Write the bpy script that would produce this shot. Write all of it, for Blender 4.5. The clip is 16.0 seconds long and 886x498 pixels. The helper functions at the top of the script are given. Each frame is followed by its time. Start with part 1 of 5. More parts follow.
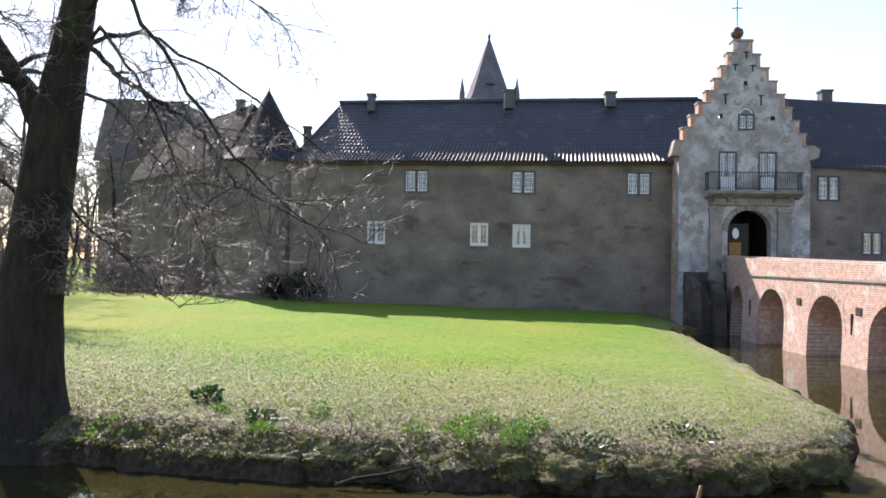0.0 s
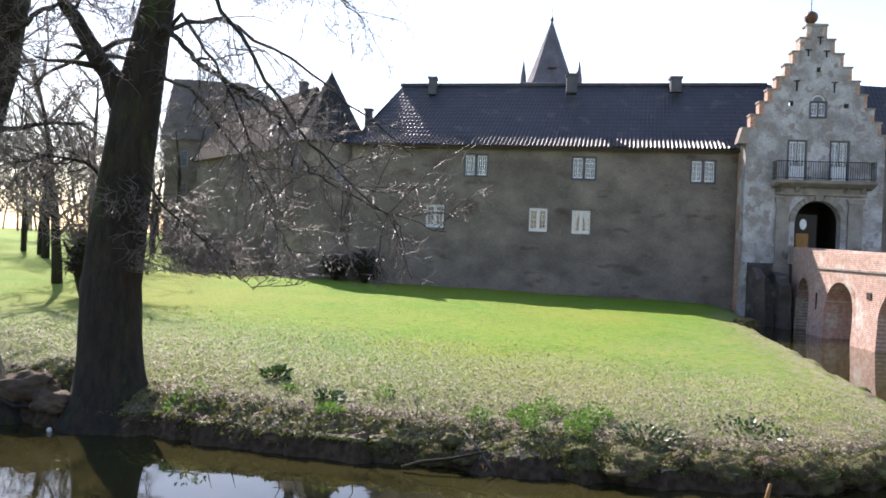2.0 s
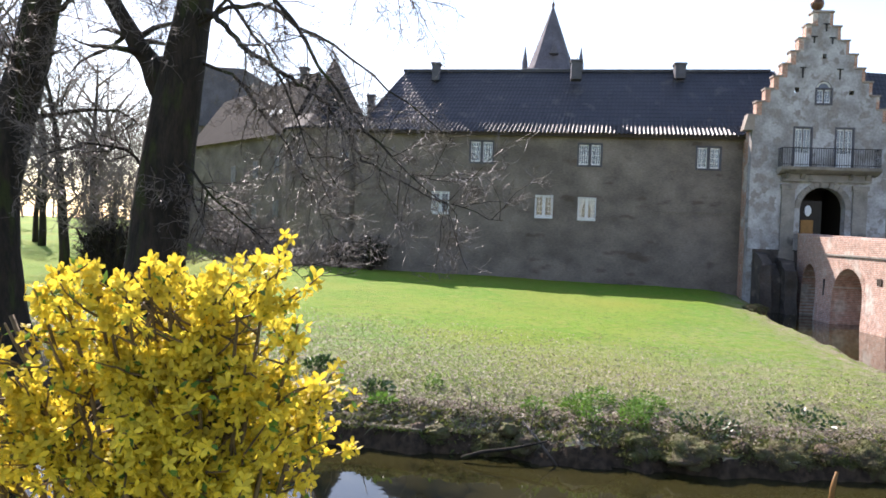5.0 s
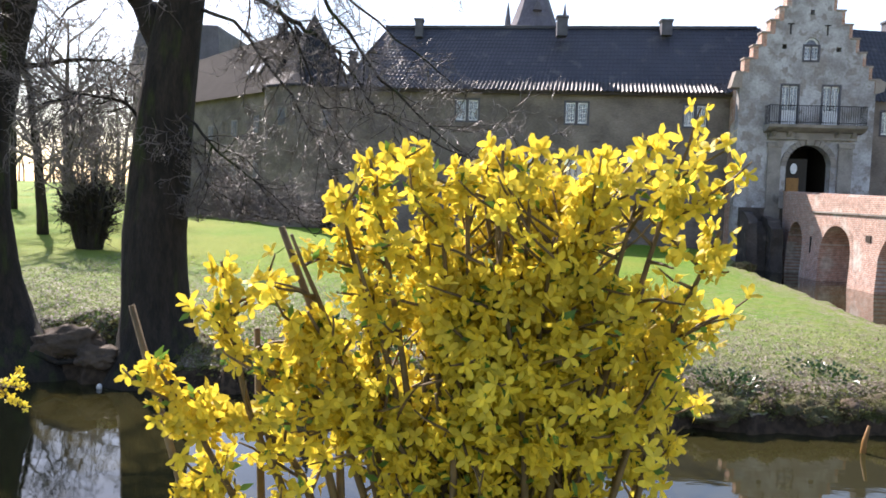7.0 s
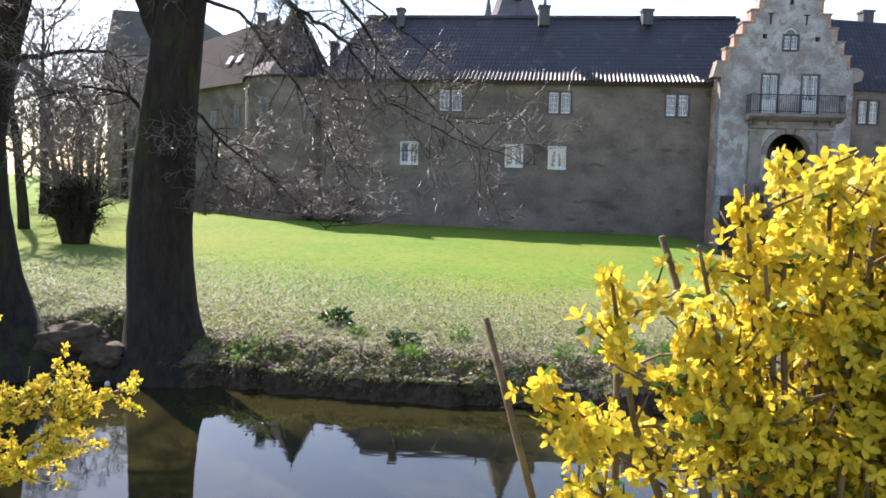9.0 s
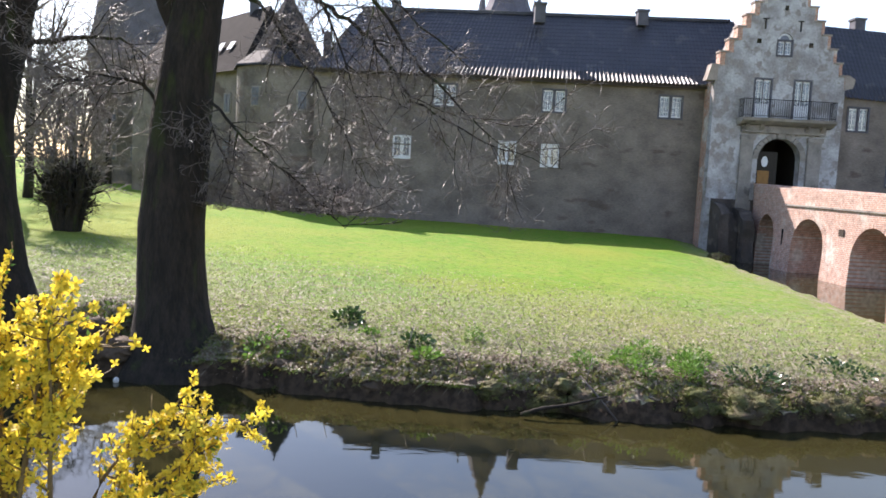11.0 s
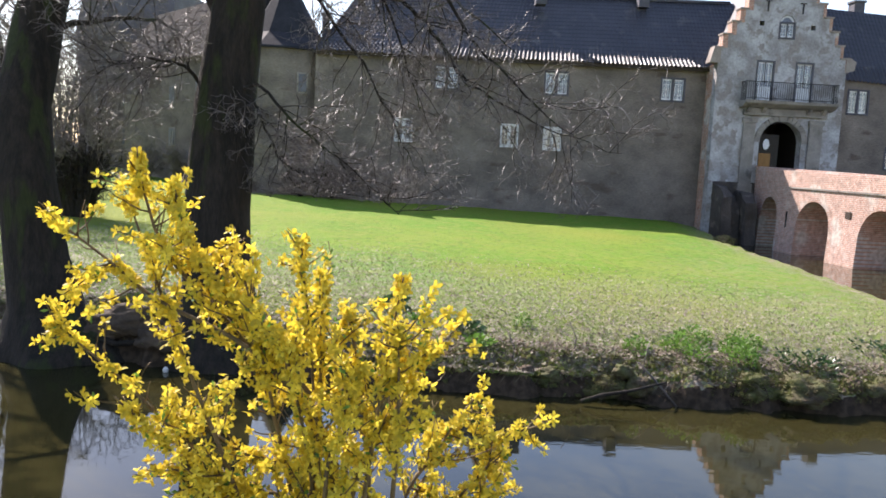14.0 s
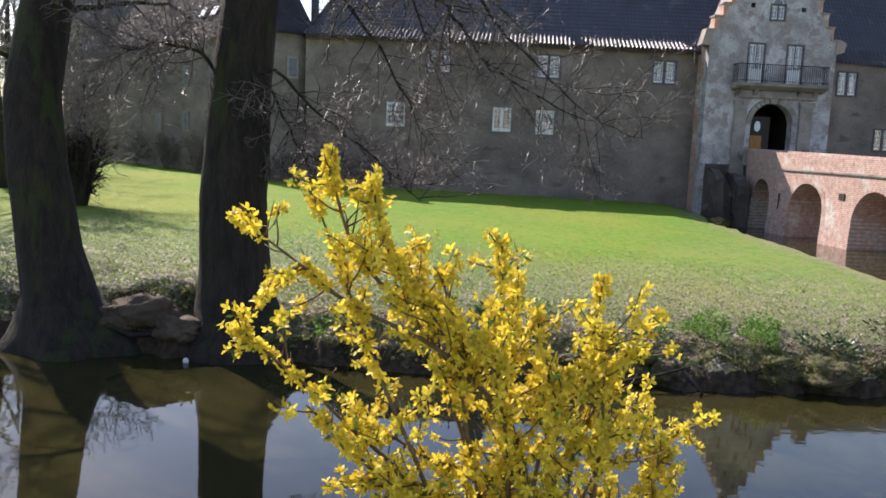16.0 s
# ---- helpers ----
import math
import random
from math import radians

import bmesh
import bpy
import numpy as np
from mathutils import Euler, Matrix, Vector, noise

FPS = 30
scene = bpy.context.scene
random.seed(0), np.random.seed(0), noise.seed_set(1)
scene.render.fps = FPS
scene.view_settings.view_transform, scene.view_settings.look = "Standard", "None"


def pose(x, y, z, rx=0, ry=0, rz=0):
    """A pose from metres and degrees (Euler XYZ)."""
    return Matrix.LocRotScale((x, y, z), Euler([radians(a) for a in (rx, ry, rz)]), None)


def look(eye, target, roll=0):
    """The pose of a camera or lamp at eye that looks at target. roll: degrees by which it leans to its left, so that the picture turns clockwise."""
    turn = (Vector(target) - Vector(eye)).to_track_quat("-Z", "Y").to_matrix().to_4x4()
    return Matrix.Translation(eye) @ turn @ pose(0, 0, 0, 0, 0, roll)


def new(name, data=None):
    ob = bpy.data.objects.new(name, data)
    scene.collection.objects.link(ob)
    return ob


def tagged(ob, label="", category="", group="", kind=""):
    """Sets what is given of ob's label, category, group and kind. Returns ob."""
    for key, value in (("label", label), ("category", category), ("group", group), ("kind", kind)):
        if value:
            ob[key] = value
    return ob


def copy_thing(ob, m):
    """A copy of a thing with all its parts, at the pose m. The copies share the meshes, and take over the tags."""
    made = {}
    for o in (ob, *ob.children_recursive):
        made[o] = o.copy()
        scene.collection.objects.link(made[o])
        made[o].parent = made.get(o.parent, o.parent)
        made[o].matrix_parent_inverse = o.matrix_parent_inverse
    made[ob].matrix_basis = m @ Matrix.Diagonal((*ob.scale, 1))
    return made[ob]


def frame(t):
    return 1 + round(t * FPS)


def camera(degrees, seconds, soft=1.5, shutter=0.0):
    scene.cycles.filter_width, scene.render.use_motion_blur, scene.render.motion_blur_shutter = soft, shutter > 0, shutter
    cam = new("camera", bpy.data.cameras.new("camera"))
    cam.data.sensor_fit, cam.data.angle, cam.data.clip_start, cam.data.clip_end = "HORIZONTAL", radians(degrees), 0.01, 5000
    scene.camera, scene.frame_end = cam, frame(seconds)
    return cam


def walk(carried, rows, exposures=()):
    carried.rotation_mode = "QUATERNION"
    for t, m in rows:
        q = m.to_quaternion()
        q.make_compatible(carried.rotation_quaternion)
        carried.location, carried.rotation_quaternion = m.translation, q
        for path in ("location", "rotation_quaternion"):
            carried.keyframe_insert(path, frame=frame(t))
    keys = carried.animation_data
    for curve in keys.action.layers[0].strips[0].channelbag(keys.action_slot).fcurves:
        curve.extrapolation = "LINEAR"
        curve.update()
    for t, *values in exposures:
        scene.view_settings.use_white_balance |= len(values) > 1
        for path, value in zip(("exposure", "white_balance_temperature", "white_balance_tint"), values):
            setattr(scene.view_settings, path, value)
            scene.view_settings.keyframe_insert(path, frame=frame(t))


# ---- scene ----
cam = camera(58.5, 16.0, soft=1.75)
PATH = [
    (0, (0.741, -0.27, 3.417), (0.668, 1.729, 3.453), 0.9),
    (0.5, (0.72, -0.267, 3.435), (0.616, 1.73, 3.46), 1.2),
    (1, (0.681, -0.315, 3.455), (0.51, 1.677, 3.457), 2.2),
    (1.5, (0.626, -0.364, 3.474), (0.411, 1.625, 3.467), 2.7),
    (2, (0.499, -0.375, 3.5), (0.292, 1.614, 3.488), 2.2),
    (2.5, (0.328, -0.398, 3.495), (0.113, 1.59, 3.475), 1.5),
    (3, (0.144, -0.489, 3.526), (-0.105, 1.495, 3.488), 2.1),
    (3.5, (-0.03, -0.475, 3.529), (-0.262, 1.511, 3.494), 1.8),
    (4, (-0.225, -0.474, 3.57), (-0.45, 1.513, 3.53), 2.5),
    (6.5, (-1.236, -0.054, 3.36), (-1.318, 1.941, 3.258), 0.8),
    (7, (-1.399, 0.033, 3.348), (-1.494, 2.026, 3.21), 1.8),
    (7.5, (-1.534, 0.092, 3.339), (-1.643, 2.084, 3.2), 2.7),
    (8, (-1.678, 0.11, 3.35), (-1.744, 2.103, 3.196), 2.4),
    (8.5, (-1.842, 0.084, 3.353), (-1.897, 2.078, 3.21), 2.2),
    (9, (-2.024, 0.052, 3.359), (-2.051, 2.045, 3.198), 1.4),
    (11.5, (-2.904, 0.234, 3.473), (-2.868, 2.226, 3.292), 3.2),
    (12, (-3.119, 0.234, 3.421), (-3.081, 2.225, 3.233), 1.8),
    (12.5, (-3.26, 0.202, 3.439), (-3.216, 2.192, 3.241), 3.4),
    (13, (-3.484, 0.247, 3.434), (-3.439, 2.234, 3.216), 3.3),
    (13.5, (-3.645, 0.318, 3.434), (-3.586, 2.307, 3.231), 2.4),
    (14, (-3.829, 0.404, 3.44), (-3.751, 2.39, 3.222), 2.9),
    (14.5, (-3.974, 0.443, 3.448), (-3.88, 2.428, 3.218), 3.8),
    (15, (-4.142, 0.456, 3.448), (-4.028, 2.437, 3.2), 2.7),
    (15.5, (-4.275, 0.493, 3.447), (-4.172, 2.476, 3.206), 2.9),
    (16, (-4.445, 0.53, 3.444), (-4.32, 2.509, 3.188), 2.5),
]
EXPOSURES = [(0, 1.25), (4, 1.25), (9, 1.35), (12.5, 1.42), (14, 1.28), (16, 1.0)]
walk(cam, [(t, look(eye, target, roll)) for t, eye, target, roll in PATH], [(t, stops, 6600, 21) for t, stops in EXPOSURES])

# ---- world and sun ----
SUN = Vector((-7.2, 10.3, 10.5)).normalized()
world = bpy.data.worlds.new("world")
scene.world = world
world.use_nodes = True
wn = world.node_tree
sky = wn.nodes.new("ShaderNodeTexSky")
sky.sky_type, sky.sun_disc = "NISHITA", False
sky.sun_elevation, sky.sun_rotation = math.asin(SUN.z), math.atan2(SUN.x, SUN.y)
sky.dust_density, sky.air_density = 0.5, 1.15
wn.nodes["Background"].inputs["Strength"].default_value = 0.125
wn.links.new(sky.outputs["Color"], wn.nodes["Background"].inputs["Color"])
sun = new("sun", bpy.data.lights.new("sun", "SUN"))
sun.data.energy, sun.data.angle, sun.data.color = 5.0, radians(0.6), (1.0, 0.95, 0.86)
sun.matrix_world = look(SUN * 100, (0, 0, 0))


# ---- materials ----
def material(name, base, second=None, rough=0.85, scale=4.0, fine=40.0, bump=0.25, spots=None, spot_scale=1.2, spot_cut=0.56, metal=0.0,
             random_tone=0.0, stretch=(1, 1, 1), spec=0.3, translucent=0.0):
    """A worn surface: two scales of noise between base and second, patches of spots, and fine relief."""
    m = bpy.data.materials.new(name)
    m.use_nodes = True
    n, l = m.node_tree.nodes, m.node_tree.links
    b = n["Principled BSDF"]
    b.inputs["Roughness"].default_value, b.inputs["Metallic"].default_value = rough, metal
    b.inputs["Specular IOR Level"].default_value = spec
    second = second or tuple(c * 0.7 for c in base)
    co = n.new("ShaderNodeTexCoord")
    mp = n.new("ShaderNodeMapping")
    mp.inputs["Scale"].default_value = stretch
    l.new(co.outputs["Object"], mp.inputs["Vector"])

    def noise_tex(sc, detail):
        t = n.new("ShaderNodeTexNoise")
        t.inputs["Scale"].default_value, t.inputs["Detail"].default_value = sc, detail
        l.new(mp.outputs["Vector"], t.inputs["Vector"])
        return t.outputs["Fac"]

    def mix(fac, a, c, kind="MIX"):
        x = n.new("ShaderNodeMix")
        x.data_type, x.blend_type = "RGBA", kind
        for socket, value in ((x.inputs[0], fac), (x.inputs[6], a), (x.inputs[7], c)):
            if hasattr(value, "links"):
                l.new(value, socket)
            else:
                socket.default_value = (*value, 1) if isinstance(value, tuple) else value
        return x.outputs[2]

    def ramp(v, lo, hi):
        r = n.new("ShaderNodeMapRange")
        r.inputs[1].default_value, r.inputs[2].default_value = lo, hi
        l.new(v, r.inputs[0])
        return r.outputs[0]

    big, small = noise_tex(scale, 4), noise_tex(fine, 3)
    col = mix(ramp(big, 0.35, 0.65), base, second)
    if spots:
        col = mix(ramp(noise_tex(spot_scale, 6), spot_cut, spot_cut + 0.07), col, spots)
    col = mix(ramp(small, 0.3, 0.7), col, mix(0.3, col, (0.0, 0.0, 0.0)))
    if random_tone:
        info = n.new("ShaderNodeObjectInfo")
        geo = n.new("ShaderNodeNewGeometry")
        add = n.new("ShaderNodeMath")
        add.operation = "ADD"
        l.new(info.outputs["Random"], add.inputs[0])
        l.new(geo.outputs["Random Per Island"], add.inputs[1])
        fr = n.new("ShaderNodeMath")
        fr.operation = "FRACT"
        l.new(add.outputs[0], fr.inputs[0])
        hs = n.new("ShaderNodeHueSaturation")
        l.new(ramp2(n, l, fr.outputs[0], 1 - random_tone, 1 + random_tone), hs.inputs["Value"])
        l.new(col, hs.inputs["Color"])
        col = hs.outputs["Color"]
    l.new(col, b.inputs["Base Color"])
    if bump:
        bp = n.new("ShaderNodeBump")
        bp.inputs["Strength"].default_value, bp.inputs["Distance"].default_value = bump, 0.02
        l.new(small, bp.inputs["Height"])
        l.new(bp.outputs["Normal"], b.inputs["Normal"])
    if translucent:
        tr = n.new("ShaderNodeBsdfTranslucent")
        l.new(col, tr.inputs["Color"])
        ms = n.new("ShaderNodeMixShader")
        ms.inputs[0].default_value = translucent
        l.new(b.outputs[0], ms.inputs[1])
        l.new(tr.outputs[0], ms.inputs[2])
        l.new(ms.outputs[0], n["Material Output"].inputs["Surface"])
    return m


def ramp2(n, l, v, lo, hi):
    r = n.new("ShaderNodeMapRange")
    r.inputs[3].default_value, r.inputs[4].default_value = lo, hi
    l.new(v, r.inputs[0])
    return r.outputs[0]


def brick_material(name, a, b_, mortar, along="x", plaster=None, cut=0.55):
    """Brickwork of 24 x 7 cm courses, weathered, with patches of plaster over it."""
    m = material(name, a, b_, scale=0.7, fine=30, bump=0.2)
    n, l = m.node_tree.nodes, m.node_tree.links
    p = n["Principled BSDF"]
    co = n.new("ShaderNodeTexCoord")
    sep, com = n.new("ShaderNodeSeparateXYZ"), n.new("ShaderNodeCombineXYZ")
    l.new(co.outputs["Object"], sep.inputs[0])
    l.new(sep.outputs[0 if along == "x" else 1], com.inputs[0])
    l.new(sep.outputs[2], com.inputs[1])
    br = n.new("ShaderNodeTexBrick")
    br.inputs["Scale"].default_value = 1.0
    br.inputs["Brick Width"].default_value, br.inputs["Row Height"].default_value = 0.25, 0.08
    br.inputs["Mortar Size"].default_value = 0.012
    br.inputs["Color1"].default_value, br.inputs["Color2"].default_value, br.inputs["Mortar"].default_value = (*a, 1), (*b_, 1), (*mortar, 1)
    l.new(com.outputs[0], br.inputs["Vector"])
    ns = n.new("ShaderNodeTexNoise")
    ns.inputs["Scale"].default_value, ns.inputs["Detail"].default_value = 0.8, 7
    l.new(co.outputs["Object"], ns.inputs["Vector"])
    rp = n.new("ShaderNodeMapRange")
    rp.inputs[1].default_value, rp.inputs[2].default_value = cut, cut + 0.09
    l.new(ns.outputs["Fac"], rp.inputs[0])
    mx = n.new("ShaderNodeMix")
    mx.data_type = "RGBA"
    l.new(rp.outputs[0], mx.inputs[0])
    l.new(br.outputs["Color"], mx.inputs[6])
    mx.inputs[7].default_value = (*(plaster or mortar), 1)
    n2 = n.new("ShaderNodeTexNoise")
    n2.inputs["Scale"].default_value, n2.inputs["Detail"].default_value = 6, 6
    l.new(co.outputs["Object"], n2.inputs["Vector"])
    m2 = n.new("ShaderNodeMix")
    m2.data_type, m2.blend_type = "RGBA", "OVERLAY"
    m2.inputs[0].default_value = 0.7
    l.new(mx.outputs[2], m2.inputs[6])
    l.new(n2.outputs["Fac"], m2.inputs[7])
    l.new(m2.outputs[2], p.inputs["Base Color"])
    return m


def wall_material(name, plaster, second, brick):
    """Old lime plaster with broad stains, streaks and worn patches of brick."""
    m = material(name, plaster, second, scale=0.3, fine=11, bump=0.35, spots=brick, spot_scale=0.9, spot_cut=0.6, stretch=(0.6, 1, 1.5))
    n, l = m.node_tree.nodes, m.node_tree.links
    p = n["Principled BSDF"]
    src = p.inputs["Base Color"].links[0].from_socket
    co = n.new("ShaderNodeTexCoord")
    mp = n.new("ShaderNodeMapping")
    mp.inputs["Scale"].default_value = (0.7, 0.7, 0.95)
    l.new(co.outputs["Object"], mp.inputs["Vector"])
    ns = n.new("ShaderNodeTexNoise")
    ns.inputs["Scale"].default_value, ns.inputs["Detail"].default_value = 1.2, 8
    l.new(mp.outputs["Vector"], ns.inputs["Vector"])
    mx = n.new("ShaderNodeMix")
    mx.data_type, mx.blend_type = "RGBA", "OVERLAY"
    mx.inputs[0].default_value = 0.7
    l.new(src, mx.inputs[6])
    l.new(ns.outputs["Fac"], mx.inputs[7])
    l.new(mx.outputs[2], p.inputs["Base Color"])
    return m


PLASTER = wall_material("weathered_plaster", (0.218, 0.184, 0.158), (0.155, 0.13, 0.112), (0.13, 0.10, 0.082))
GATE_WALL = material("pale_limewash", (0.50, 0.495, 0.505), (0.28, 0.265, 0.26), scale=1.3, fine=9, bump=0.45, spots=(0.29, 0.265, 0.25), spot_scale=2.2, spot_cut=0.53)
BRICK_EDGE = brick_material("orange_brick", (0.42, 0.20, 0.13), (0.34, 0.17, 0.12), (0.45, 0.40, 0.34), "y", (0.5, 0.46, 0.42), 0.52)
BRIDGE_BRICK = brick_material("bridge_brick", (0.43, 0.24, 0.18), (0.36, 0.21, 0.165), (0.46, 0.40, 0.35), "y", (0.47, 0.41, 0.36), 0.56)
STONE = material("grey_sandstone", (0.33, 0.30, 0.27), (0.22, 0.20, 0.18), scale=1.5, fine=25, spots=(0.12, 0.11, 0.10), spot_cut=0.6)
COPING = material("coping_stone", (0.36, 0.31, 0.27), (0.26, 0.22, 0.19), scale=2, fine=25)
ROOF = material("dark_pantile", (0.042, 0.042, 0.051), (0.030, 0.030, 0.037), rough=0.46, scale=0.8, fine=18, bump=0.2, spots=(0.075, 0.072, 0.07), spot_cut=0.6, spec=0.4)
SLATE = material("grey_slate", (0.04, 0.04, 0.045), (0.028, 0.028, 0.032), rough=0.75, scale=1.5, fine=14, bump=0.3, spec=0.1)
WING_TILE = material("brown_roof_tile", (0.030, 0.027, 0.026), (0.020, 0.018, 0.018), rough=0.9, scale=1.2, fine=12, bump=0.35, spec=0.08)
# slate of the far roofs, lightened: distance haze is put into its colour
HAZED_SLATE = material("hazed_slate", (0.17, 0.16, 0.185), (0.12, 0.115, 0.13), rough=0.8, scale=1.2, fine=10, bump=0.2, spec=0.1)
TIMBER_DARK = material("dark_timber", (0.05, 0.035, 0.025), rough=0.7, stretch=(6, 6, 1))
DOOR = material("gate_shadow_wood", (0.035, 0.028, 0.022), rough=0.7, stretch=(6, 6, 1))
OCHRE = material("ochre_wood", (0.34, 0.17, 0.05), rough=0.6, stretch=(5, 5, 1))
NET = material("white_net", (0.75, 0.75, 0.78), (0.6, 0.6, 0.65), rough=0.9, scale=4, stretch=(8, 8, 0.4), bump=0.1)
SURROUND = material("slate_grey_surround", (0.12, 0.12, 0.14), (0.09, 0.09, 0.105), scale=3)
WHITE = material("white_paint", (0.78, 0.80, 0.83), (0.70, 0.72, 0.75), rough=0.5, scale=3, bump=0.05)
CURTAIN = material("grey_curtain", (0.29, 0.32, 0.40), (0.16, 0.18, 0.23), rough=0.9, scale=4, stretch=(8, 8, 0.4), bump=0.1)
DIM_PANE = material("dim_pane", (0.15, 0.16, 0.19), (0.09, 0.095, 0.115), rough=0.3, scale=4, bump=0)
IRON = material("black_iron", (0.03, 0.03, 0.032), rough=0.5, metal=0.6, bump=0.1)
COPPER = material("weathered_ball", (0.16, 0.09, 0.06), rough=0.45, metal=0.5, bump=0.1)
BARK = material("dark_bark", (0.036, 0.028, 0.021), (0.018, 0.015, 0.011), rough=0.95, scale=4, fine=16, bump=1.0, spots=(0.034, 0.042, 0.014), spot_scale=1.3, spot_cut=0.55, stretch=(2.2, 2.2, 0.5))
TWIG = material("grey_twig", (0.17, 0.14, 0.12), (0.10, 0.08, 0.07), rough=0.55, scale=5, bump=0.1, spec=0.5)
FAR_TWIG = material("far_twig", (0.20, 0.17, 0.15), (0.14, 0.12, 0.10), rough=0.7, scale=5, bump=0)
EARTH = material("bank_earth", (0.14, 0.098, 0.064), (0.06, 0.043, 0.029), scale=2, fine=20, bump=1.0)
MOSS = material("mossy_clod", (0.115, 0.12, 0.04), (0.085, 0.062, 0.038), scale=5, fine=40, bump=1.0)
LEAF_GREEN = material("weed_leaf", (0.15, 0.28, 0.045), (0.11, 0.22, 0.035), rough=0.5, scale=8, random_tone=0.4, bump=0, translucent=0.35)
IVY_DARK = material("dark_leaf", (0.05, 0.11, 0.025), (0.03, 0.07, 0.02), rough=0.35, scale=8, random_tone=0.4, bump=0, spec=0.5, translucent=0.2)
GRASS_BLADE = material("grass_blade", (0.17, 0.26, 0.05), (0.21, 0.28, 0.08), rough=0.6, scale=1.5, random_tone=0.35, bump=0, translucent=0.4)
DEAD_LEAF = material("dead_leaf", (0.38, 0.33, 0.26), (0.22, 0.17, 0.12), rough=0.6, scale=6, random_tone=0.45, bump=0, translucent=0.15)
PETAL = material("forsythia_petal", (0.83, 0.68, 0.075), (0.78, 0.59, 0.05), rough=0.55, scale=9, random_tone=0.25, bump=0, translucent=0.45)
CANE = material("forsythia_cane", (0.17, 0.115, 0.055), (0.11, 0.075, 0.035), rough=0.7, scale=20, bump=0.2)
DRY_GRASS = material("dry_grass", (0.17, 0.16, 0.065), (0.13, 0.15, 0.04), rough=0.7, scale=1.5, random_tone=0.4, bump=0, translucent=0.3)
BROWN_LEAF = material("brown_leaf", (0.21, 0.15, 0.105), (0.12, 0.085, 0.06), rough=0.7, scale=6, random_tone=0.45, bump=0, translucent=0.1)
TURF = material("mossy_turf", (0.125, 0.145, 0.04), (0.13, 0.105, 0.055), rough=0.8, scale=2.5, random_tone=0.45, bump=0, translucent=0.25)
ABUTMENT = material("dark_stone", (0.105, 0.088, 0.076), (0.065, 0.055, 0.048), scale=1.2, fine=12, bump=0.6, spots=(0.16, 0.135, 0.115), spot_scale=1.5, spot_cut=0.58)
BIRD_WHITE = material("white_litter", (0.8, 0.8, 0.78), rough=0.5, bump=0)


def glass_material():
    m = bpy.data.materials.new("window_glass")
    m.use_nodes = True
    n, l = m.node_tree.nodes, m.node_tree.links
    g, t, mx = n.new("ShaderNodeBsdfGlossy"), n.new("ShaderNodeBsdfTransparent"), n.new("ShaderNodeMixShader")
    g.inputs["Roughness"].default_value = 0.02
    fr = n.new("ShaderNodeFresnel")
    fr.inputs["IOR"].default_value = 1.6
    l.new(fr.outputs[0], mx.inputs[0])
    l.new(t.outputs[0], mx.inputs[1])
    l.new(g.outputs[0], mx.inputs[2])
    l.new(mx.outputs[0], n["Material Output"].inputs["Surface"])
    return m


GLASS = glass_material()


def water_material():
    m = bpy.data.materials.new("moat_water")
    m.use_nodes = True
    n, l = m.node_tree.nodes, m.node_tree.links
    b = n["Principled BSDF"]
    b.inputs["Base Color"].default_value = (0.026, 0.0235, 0.0085, 1)
    b.inputs["Roughness"].default_value = 0.03
    b.inputs["IOR"].default_value = 1.42
    co = n.new("ShaderNodeTexCoord")
    mp = n.new("ShaderNodeMapping")
    mp.inputs["Scale"].default_value = (1.0, 1.8, 1.0)
    l.new(co.outputs["Object"], mp.inputs["Vector"])
    ns = n.new("ShaderNodeTexNoise")
    ns.inputs["Scale"].default_value, ns.inputs["Detail"].default_value = 2.2, 2
    l.new(mp.outputs["Vector"], ns.inputs["Vector"])
    bp = n.new("ShaderNodeBump")
    bp.inputs["Strength"].default_value, bp.inputs["Distance"].default_value = 0.03, 0.03
    l.new(ns.outputs["Fac"], bp.inputs["Height"])
    l.new(bp.outputs["Normal"], b.inputs["Normal"])
    return m


WATER = water_material()


